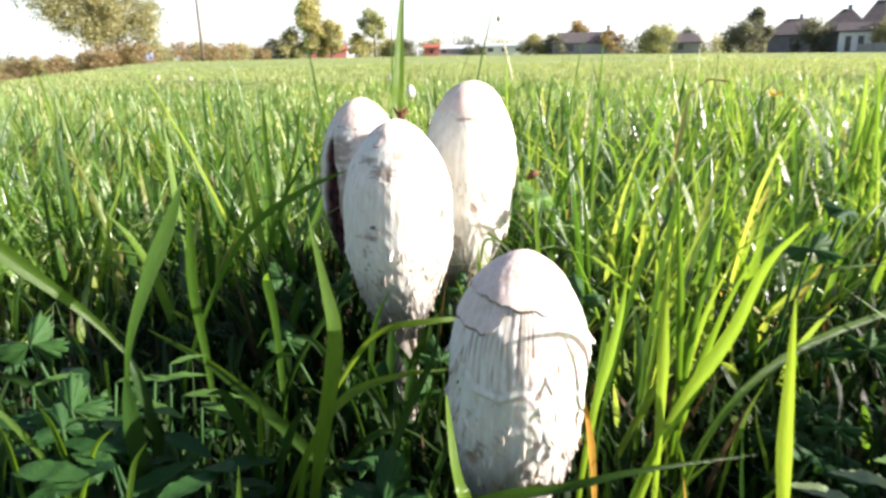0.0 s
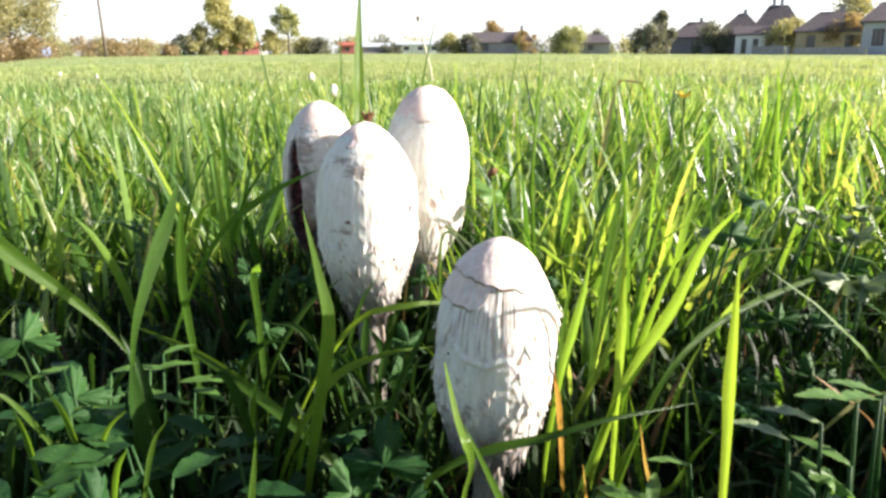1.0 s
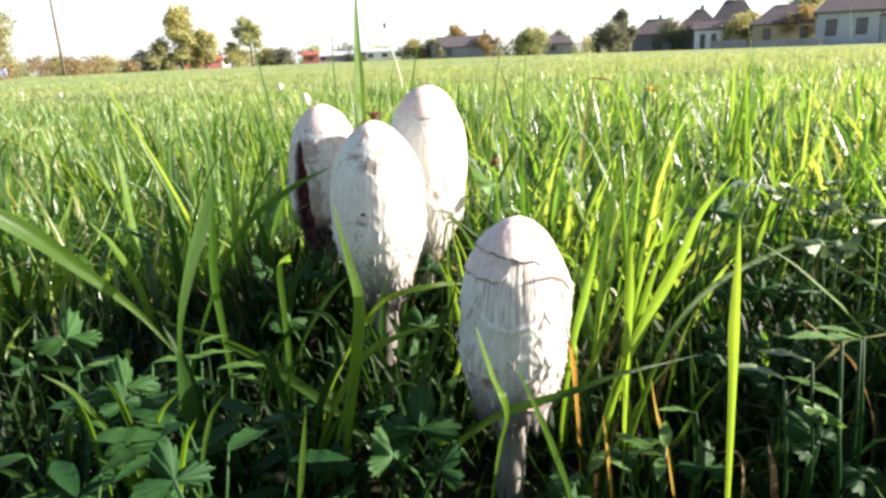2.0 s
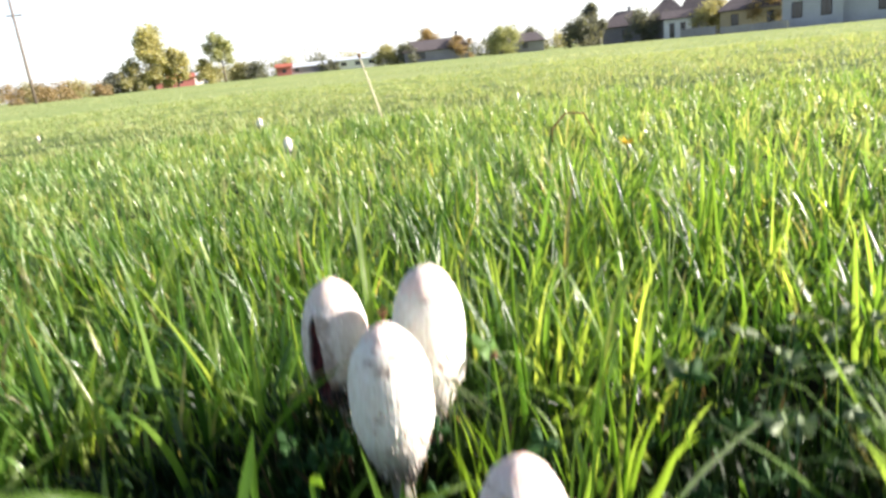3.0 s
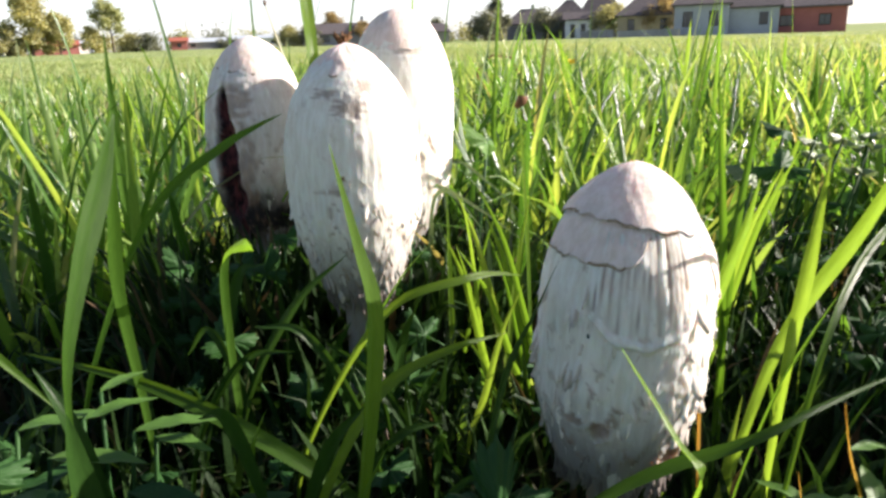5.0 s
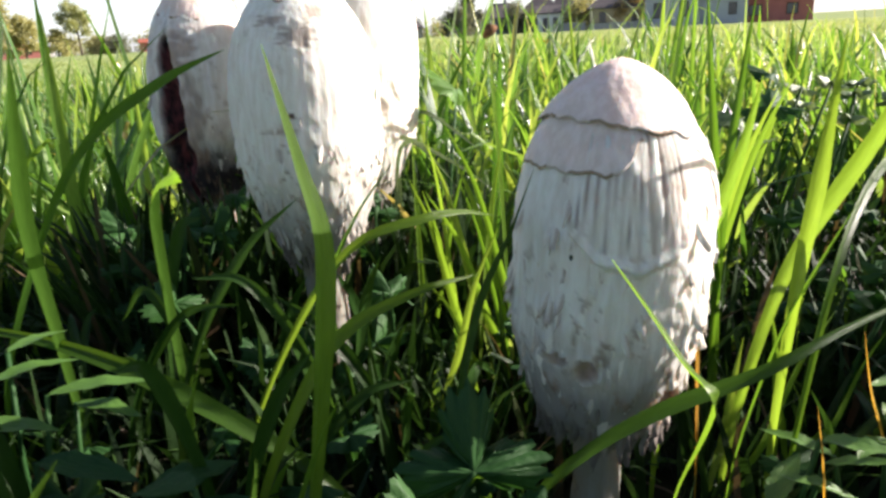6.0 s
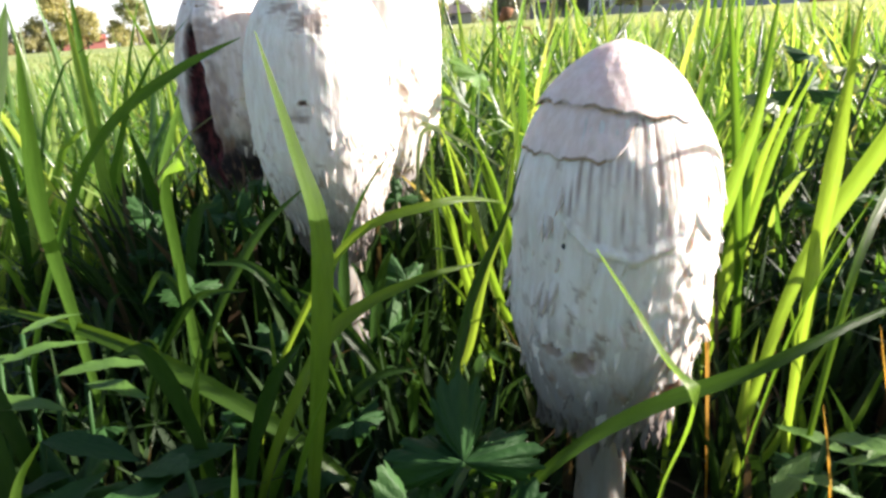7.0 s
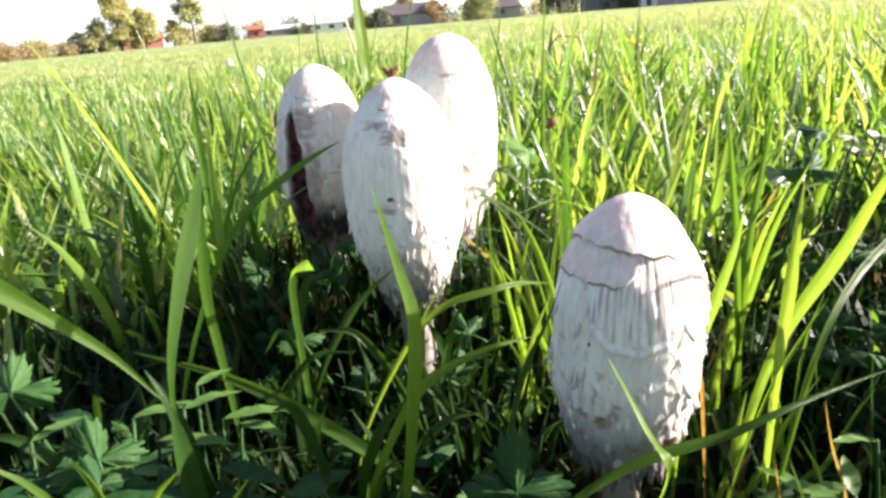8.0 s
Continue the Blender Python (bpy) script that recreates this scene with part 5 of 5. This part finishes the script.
# ---- the village edge and trees beyond the meadow ----
def tree(x, y, tall, spread, mat, seed, label, bare=0.25, lobes=9, leaf=0.32, count=2600, narrow=1.0, name="tree", lean=0.0, trunk=0.022, k=2, loose=1.0):
    """A tapered trunk with limbs that carry uneven clumps of leaves."""
    rng = random.Random(seed)
    nr = np.random.default_rng(seed)
    thing = new(name)
    thing.location = (x, y, float(ground_z(x, y)))
    bm = bmesh.new()
    r0 = max(0.05, tall * trunk)
    crown_low = tall * bare
    tube(bm, [(0, 0, -0.3), (lean * 0.2, 0, crown_low * 0.6), (lean * 0.5, 0.1, tall * 0.5), (lean * 0.8, 0, tall * 0.85)], [r0 * 1.3, r0, r0 * 0.65, r0 * 0.15], 8)
    blobs = []
    for i in range(lobes):
        h = crown_low + (tall * 0.92 - crown_low) * ((i + 0.5) / lobes)
        q = (h - crown_low) / (tall - crown_low)
        reach = spread * 0.5 * (0.55 + 0.75 * math.sin(math.pi * min(1, 0.18 + 0.82 * q)) ** narrow) * rng.uniform(0.35, 0.85)
        a = i * 2.4 + rng.uniform(-0.5, 0.5)
        c = Vector((math.cos(a) * reach + lean * q, math.sin(a) * reach, h))
        blobs.append((c, spread * rng.uniform(0.17, 0.32) * loose))
        tube(bm, [(lean * q * 0.5, 0, h * 0.72), (c.x * 0.5, c.y * 0.5, h * 0.86), tuple(c)], [r0 * 0.42, r0 * 0.26, r0 * 0.06], 6)
    blobs.append((Vector((lean, 0, tall * 0.88)), spread * 0.2))
    blobs.append((Vector((lean * 0.5, 0, (tall + crown_low) / 2)), spread * 0.3 * loose))
    part("trunk", bm, bark_mat, thing)
    count, leaf = int(count * 2.2), leaf * 0.62
    vol = np.array([b[1] ** 2 for b in blobs])
    pick = nr.choice(len(blobs), count, p=vol / vol.sum())
    d = nr.normal(size=(count, 3))
    d /= np.linalg.norm(d, axis=1)[:, None]
    rad = nr.random(count) ** 0.5 * (1 + 0.22 * nr.normal(size=count))
    cen = np.array([tuple(b[0]) for b in blobs])[pick] + d * (np.array([b[1] for b in blobs])[pick] * rad)[:, None] * np.array([1, 1, 0.92])
    cen[:, 2] = np.maximum(cen[:, 2], 0.05)
    way = nr.normal(size=(count, 3)) * np.array([1, 1, 0.6])
    way /= np.linalg.norm(way, axis=1)[:, None]
    size = leaf * nr.uniform(0.5, 1.25, count)
    s = np.linspace(-0.5, 0.5, k)
    rows = cen[:, None, :] + way[:, None, :] * (s[None, :] * size[:, None])[..., None]
    sd = np.cross(way, nr.normal(size=(count, 3)))
    sd /= np.linalg.norm(sd, axis=1)[:, None]
    wide = size[:, None] * (np.array([0.12, 0.38, 0.05]) if k == 3 else np.array([0.36, 0.14]))[None, :]
    ob = strip_mesh("crown", mat, rows, np.repeat(sd[:, None, :], k, 1), wide, 1.0, "", "")
    ob.parent = thing
    for key in ("kind",):
        if key in ob:
            del ob[key]
    return tagged(thing, label, "shrub" if name == "shrub" else "tree")


def house(x, y, wide, deep, eave, ridge, wall_mat, roof_mat, turn, label, holes=(), hip=0.0, chimneys=(), along=True, name="house"):
    """A house with thick walls, an overhanging roof, windows and chimneys. holes: (across, sill, width, height) on its front."""
    thing = new(name)
    thing.location = (x, y, float(ground_z(x, y)))
    thing.rotation_euler = (0, 0, radians(turn))
    hw, hd = wide / 2, deep / 2
    # walls: the front is built round its openings
    for b in ((-hw, -hd + 0.35, -hw + 0.35, hd), (hw - 0.35, -hd + 0.35, hw, hd), (-hw + 0.35, hd - 0.35, hw - 0.35, hd)):
        bm = bmesh.new()
        box(bm, b[0], b[1], -0.5, b[2], b[3], eave)
        part("wall", bm, wall_mat, thing, smooth=False)
    bm = bmesh.new()
    levels = sorted({-0.5, eave, *(h[1] for h in holes), *(h[1] + h[3] for h in holes)})
    xs = sorted({-hw, hw, *(h[0] - h[2] / 2 for h in holes), *(h[0] + h[2] / 2 for h in holes)})
    for a, b in zip(xs, xs[1:]):
        for lo_z, hi_z in zip(levels, levels[1:]):
            cx, cz = (a + b) / 2, (lo_z + hi_z) / 2
            if not any(abs(cx - h[0]) < h[2] / 2 and h[1] < cz < h[1] + h[3] for h in holes):
                box(bm, a, -hd, lo_z, b, -hd + 0.35, hi_z)
    bmesh.ops.remove_doubles(bm, verts=bm.verts, dist=0.001)
    part("wall", bm, wall_mat, thing, smooth=False)
    # roof
    bm = bmesh.new()
    o, th = 0.35, 0.16
    if along:
        rx0, rx1 = -hw - o + hip, hw + o - hip
        top = [(rx0, 0, ridge), (rx1, 0, ridge)]
    else:
        top = [(0, -hd - o + hip, ridge), (0, hd + o - hip, ridge)]
    corner = [(-hw - o, -hd - o, eave), (hw + o, -hd - o, eave), (hw + o, hd + o, eave), (-hw - o, hd + o, eave)]
    lo = [bm.verts.new((p[0], p[1], p[2] - th)) for p in corner]
    hi = [bm.verts.new(p) for p in corner]
    t = [bm.verts.new(p) for p in top]
    for i in range(4):
        bm.faces.new((lo[i], lo[(i + 1) % 4], hi[(i + 1) % 4], hi[i]))
    bm.faces.new(lo[::-1])
    if along:
        faces = ((hi[0], hi[1], t[1], t[0]), (hi[1], hi[2], t[1]), (hi[2], hi[3], t[0], t[1]), (hi[3], hi[0], t[0]))
    else:
        faces = ((hi[0], hi[1], t[0]), (hi[1], hi[2], t[1], t[0]), (hi[2], hi[3], t[1]), (hi[3], hi[0], t[0], t[1]))
    for f in faces:
        bm.faces.new(f)
    if hip < 0.1:                                   # gables are walls, not tiles
        for f in [f for f in bm.faces if len(f.verts) == 3]:
            f.material_index = 1
    roof = part("roof", bm, [roof_mat, wall_mat], thing, smooth=False)
    for cx, cy, h in chimneys:
        bm = bmesh.new()
        box(bm, cx - 0.25, cy - 0.25, eave + 0.2, cx + 0.25, cy + 0.25, ridge + h)
        box(bm, cx - 0.32, cy - 0.32, ridge + h, cx + 0.32, cy + 0.32, ridge + h + 0.12)
        part("chimney", bm, plaster_grey, roof, smooth=False)
    for hx, hz, ww, hh in holes:
        bm = bmesh.new()
        y0 = -hd + 0.10
        for b in ((hx - ww / 2, hz, hx - ww / 2 + 0.09, hz + hh), (hx + ww / 2 - 0.09, hz, hx + ww / 2, hz + hh), (hx - ww / 2 + 0.09, hz, hx + ww / 2 - 0.09, hz + 0.09), (hx - ww / 2 + 0.09, hz + hh - 0.09, hx + ww / 2 - 0.09, hz + hh), (hx - 0.03, hz + 0.09, hx + 0.03, hz + hh - 0.09)):
            box(bm, b[0], y0, b[1], b[2], y0 + 0.08, b[3])
        win = part("window", bm, dark_wood, thing, smooth=False)
        bm = bmesh.new()
        box(bm, hx - ww / 2 + 0.05, y0 + 0.03, hz + 0.05, hx + ww / 2 - 0.05, y0 + 0.05, hz + hh - 0.05)
        part("pane", bm, glass_mat, win, smooth=False)
    return tagged(thing, label, "house")


house(51.2, 65.5, 5.2, 9, 3.1, 5.0, plaster_pale, tile_mat, -38, "pale grey plastered house with two windows and a dark tiled roof", ((-1.3, 0.9, 0.95, 1.5), (1.2, 0.9, 0.95, 1.5)), 1.5, ((0.5, 1.5, 0.5),))
house(55.0, 63, 6.0, 8, 2.7, 4.6, plaster_pale, tile_mat, -42, "low white house in haze-greyed plaster with a brown tiled roof", ((1.6, 0.9, 0.8, 1.2),), 0.0, ((-1.2, 0.5, 0.4),))
house(60.4, 60.5, 7.0, 8, 2.6, 4.4, plaster_red, tile_mat, -44, "red-walled outbuilding with a brown roof", ((-1.8, 0.7, 1.3, 1.1), (1.6, 0.7, 1.1, 1.1)), 0.0)
house(58.4, 86, 7.4, 9, 2.8, 5.2, plaster_yellow, tile_mat, -34, "ochre plastered house with a dark hipped roof", ((-2.0, 0.9, 0.9, 1.4), (2.1, 0.9, 0.9, 1.4)), 2.6, ((1.0, 0.6, 0.6),))
house(57.4, 106, 6.4, 8, 2.9, 6.0, plaster_grey, tile_mat, -30, "house with a tall dark hipped roof", ((1.9, 0.9, 0.9, 1.3),), 3.0, ((0.3, 0.0, 0.4),))
house(70.2, 118, 7.0, 9, 4.2, 8.0, plaster_grey, tile_mat, -30, "tall house with a dark roof behind the others", ((-1.0, 1.4, 1.0, 1.4), (1.4, 1.4, 1.0, 1.4)), 2.4, ((-0.8, 0.0, 1.5), (0.4, 0.0, 1.2)))
house(55.4, 99.5, 3.8, 5, 2.8, 3.9, plaster_white, tile_mat, -30, "small white porch house with two tall dark openings", ((-0.75, 0.1, 0.7, 2.0), (0.75, 0.1, 0.7, 2.0)), 0.0)
house(55.5, 117, 7.4, 9, 2.7, 5.2, plaster_grey, tile_mat, -27, "grey house with a dark hipped roof", ((0.0, 0.9, 1.0, 1.2),), 2.6, ((0.6, 0.0, 0.5),))
house(26.6, 141, 12.4, 8, 2.1, 4.1, plaster_grey, tile_mat, -11, "old barn with a long dark roof", ((-3.0, 0.6, 1.6, 1.2),), 1.4, ((4.2, 0.0, 1.0),))
house(43.0, 138, 9.0, 8, 2.0, 3.6, plaster_grey, tile_mat, -18, "far low house with a dark roof", ((1.0, 0.7, 1.0, 1.0),), 1.5)
house(12.4, 160, 10.0, 8, 1.9, 2.6, plaster_white, tin_mat, -5, "long white building with a pale roof", ((-3.0, 0.7, 1.2, 0.8), (0.0, 0.7, 1.2, 0.8), (3.0, 0.7, 1.2, 0.8)), 0.0)
house(1.0, 162, 9.0, 7, 1.5, 2.3, plaster_grey, tin_mat, 0, "low shed with a pale sheet roof", ((-2.0, 0.5, 1.0, 0.7),), 0.0)
house(-3.6, 158, 3.0, 4, 1.8, 2.5, plaster_red, tile_red, 0, "small brick-red shed across the meadow", ((0.0, 0.5, 0.8, 0.8),), 0.0)
house(-25.0, 151, 7.2, 6, 1.7, 2.5, plaster_red, tile_red, 8, "low red house with a red roof", ((-1.8, 0.6, 1.0, 0.8), (1.0, 0.6, 1.0, 0.8)), 0.0)
house(-20.6, 152, 1.6, 4, 2.0, 2.4, plaster_white, tin_mat, 8, "white gable end beside the red house", ((0.0, 0.6, 0.6, 0.9),), 0.0)

# garden walls along the houses
def garden_wall(x0, y0, x1, y1, tall, mat, label):
    bm = bmesh.new()
    a, b = Vector((x0, y0, 0)), Vector((x1, y1, 0))
    n = max(2, int((b - a).length / 2.2))
    d = (b - a).normalized()
    side = Vector((-d.y, d.x, 0))
    thing = new("garden_wall")
    thing.location = (x0, y0, float(ground_z((x0 + x1) / 2, y0)))
    for i in range(n):
        bm = bmesh.new()
        p, q = d * ((b - a).length * i / n + 0.08), d * ((b - a).length * (i + 1) / n - 0.08)
        vs = []
        for z in (-0.4, tall * (0.94 + 0.06 * (i % 2))):
            vs.append([bm.verts.new(w + side * s + Vector((0, 0, z))) for w, s in ((p, -0.07), (q, -0.07), (q, 0.07), (p, 0.07))])
        bm.faces.new(vs[0][::-1])
        bm.faces.new(vs[1])
        for k in range(4):
            bm.faces.new((vs[0][k], vs[0][(k + 1) % 4], vs[1][(k + 1) % 4], vs[1][k]))
        part("panel", bm, mat, thing, smooth=False)
    return tagged(thing, label, "fence")


garden_wall(44.5, 60.0, 52.0, 83.0, 0.8, concrete_mat, "pale concrete garden wall before the houses")
garden_wall(52.0, 84.0, 55.0, 99.0, 1.1, concrete_mat, "grey concrete garden wall before the houses")

tree(-35.0, 72, 9.6, 11.0, leaf_olive, 4, "broad olive-green autumn tree at the meadow's edge", 0.30, 17, 0.36, 8200, k=3, loose=0.62)
tree(-31.5, 70, 8.2, 7.0, leaf_olive, 5, "olive-green tree with a leaning trunk", 0.32, 10, 0.36, 4400, lean=-1.8, k=3, loose=0.72)
tree(-25.2, 131, 10.6, 6.2, leaf_yellow, 6, "tall yellowing poplar at the meadow's far edge", 0.08, 12, 0.7, 3400)
tree(-21.2, 131, 6.6, 4.6, leaf_yellow, 7, "yellow autumn tree with a round crown", 0.28, 8, 0.6, 1800)
tree(-31.0, 129, 3.0, 5.0, leaf_dark, 8, "dark green bush at the field edge", 0.02, 7, 0.5, 1500, name="shrub")
tree(-28.0, 129, 4.4, 4.4, leaf_olive, 9, "olive bush at the field edge", 0.02, 7, 0.5, 1500, name="shrub")
tree(-14.2, 140, 9.0, 4.2, leaf_pale, 10, "slender pale green tree with a high crown", 0.42, 8, 0.6, 1500, trunk=0.018)
tree(-17.6, 139, 4.6, 3.6, leaf_yellow, 11, "small yellow-green tree at the field edge", 0.12, 7, 0.5, 1200)
tree(47.2, 112, 6.9, 3.6, leaf_dark, 12, "dark conifer before the houses", 0.04, 12, 0.5, 2800, narrow=2.6)
tree(44.4, 110, 4.4, 5.6, leaf_dark, 13, "dark bushy tree before the houses", 0.04, 9, 0.5, 2000)
tree(51.6, 103, 4.2, 5.4, leaf_dark, 14, "dark shrub before the houses", 0.02, 8, 0.45, 1800, name="shrub")
tree(57.0, 93, 4.4, 5.0, leaf_olive, 15, "green garden tree between the houses", 0.04, 9, 0.5, 2000)
tree(58.0, 82, 4.8, 4.2, leaf_rust, 16, "brownish garden tree before the ochre house", 0.10, 9, 0.4, 1900)
tree(37.2, 131, 4.9, 5.2, leaf_pale, 17, "round pale green tree at the field edge", 0.05, 9, 0.5, 2000)
tree(41.6, 142, 4.0, 5.0, leaf_dark, 18, "dark tree among far houses", 0.05, 8, 0.5, 1500)
tree(46.5, 142, 4.4, 5.4, leaf_dark, 19, "dark tree among far houses", 0.05, 8, 0.5, 1500)
tree(16.6, 142, 3.7, 5.0, leaf_olive, 20, "round olive green tree beside the barn", 0.05, 9, 0.5, 1600)
tree(21.0, 139, 3.4, 4.4, leaf_dark, 21, "dark bush beside the barn", 0.02, 8, 0.5, 1500, name="shrub")
tree(30.6, 137, 4.2, 4.4, leaf_rust, 22, "russet bush before the barn", 0.02, 7, 0.45, 1200, name="shrub")
tree(26.6, 150, 6.4, 5.0, leaf_rust, 23, "russet tree behind the barn", 0.1, 8, 0.6, 1500)
tree(-9.2, 150, 2.8, 5.0, leaf_dark, 24, "dark green hedge bush at the field edge", 0.02, 7, 0.5, 1400, name="shrub")
tree(-12.4, 150, 3.2, 4.4, leaf_olive, 25, "olive green hedge bush at the field edge", 0.02, 7, 0.5, 1400, name="shrub")
tree(6.2, 156, 1.9, 3.6, leaf_dark, 26, "dark bush before the white building", 0.02, 7, 0.45, 1000, name="shrub")
tree(57.2, 62.0, 0.9, 5.0, leaf_dark, 27, "low dark hedge before the white house", 0.0, 8, 0.3, 1400, name="shrub")
tree(68.0, 95, 8.5, 7.0, leaf_olive, 28, "tall garden tree behind the houses", 0.1, 10, 0.6, 2200)
tree(63.5, 73, 7.0, 6.0, leaf_dark, 29, "tall dark garden tree behind the houses", 0.1, 10, 0.6, 2200)
for i in range(42):
    rr = random.Random(300 + i)
    x = -88 + i * 1.55 + rr.uniform(-0.8, 0.8)
    tree(x, 92 + rr.uniform(-6, 8), rr.uniform(1.2, 2.5), rr.uniform(2.6, 4.2), leaf_rust if i % 3 else leaf_olive, 400 + i, "low reddish scrub at the meadow's edge", 0.0, 5, 0.35, 420, name="shrub")
for i in range(16):                                  # brown scrub on the lower ground before the big tree
    rr = random.Random(900 + i)
    x = -48 + i * 1.35 + rr.uniform(-0.5, 0.5)
    tree(x, 63 + rr.uniform(-3, 4), rr.uniform(1.2, 1.8) + 0.08 * max(0.0, -x - 30), rr.uniform(2.4, 3.6), leaf_rust if i % 4 else leaf_olive, 930 + i, "brown autumn scrub before a large tree", 0.0, 6, 0.30, 620, name="shrub")
for i in range(40):
    rr = random.Random(700 + i)
    x = -190 + i * 11 + rr.uniform(-4, 4)
    tree(x, 235 + rr.uniform(-15, 25), rr.uniform(2.6, 5.0), rr.uniform(9, 14), leaf_olive if i % 2 else leaf_dark, 800 + i, "distant tree in the haze", 0.0, 6, 1.1, 420)

# timber power pole with a cross arm
pole = new("power_pole")
pole.location = (-27.2, 80, float(ground_z(-27.2, 80)))
bm = bmesh.new()
tube(bm, [(0, 0, -0.5), (-0.05, 0, 4), (-0.12, 0, 10.2)], [0.16, 0.14, 0.11], 10)
part("post", bm, wood_mat, pole)
bm = bmesh.new()
box(bm, -0.75, -0.06, 8.6, 0.75, 0.06, 8.72)
part("cross_arm", bm, wood_mat, pole, smooth=False)
for u in (-0.65, 0.65):
    bm = bmesh.new()
    tube(bm, [(u, 0, 8.72), (u, 0, 8.80), (u, 0, 8.92)], [0.03, 0.06, 0.04], 8)
    part("insulator", bm, plaster_white, pole)
tagged(pole, "leaning timber power pole with a cross arm", "power pole")
# far masts
for x, y, h in ((-2.0, 170, 7.5), (4.5, 175, 8.5), (-7.0, 172, 8.0)):
    bm = bmesh.new()
    tube(bm, [(0, 0, -0.3), (0, 0, h)], [0.10, 0.06], 8)
    ob = link_mesh("lamp_mast", bm, concrete_mat)
    ob.location = (x, y, 0)
    tagged(ob, "thin pale mast far across the meadow", "mast")
# a blue barrel in the scrub
bm = bmesh.new()
tube(bm, [(0, 0, 0), (0, 0, 0.06), (0, 0, 0.30), (0, 0, 0.34), (0, 0, 0.62), (0, 0, 0.66), (0, 0, 0.92), (0, 0, 0.96)], [0.52, 0.55, 0.57, 0.55, 0.57, 0.55, 0.53, 0.47], 20)
ob = link_mesh("barrel", bm, blue_mat)
ob.location = (-29.6, 71, float(ground_z(-29.6, 71)))
tagged(ob, "blue barrel standing beside a tree", "barrel")
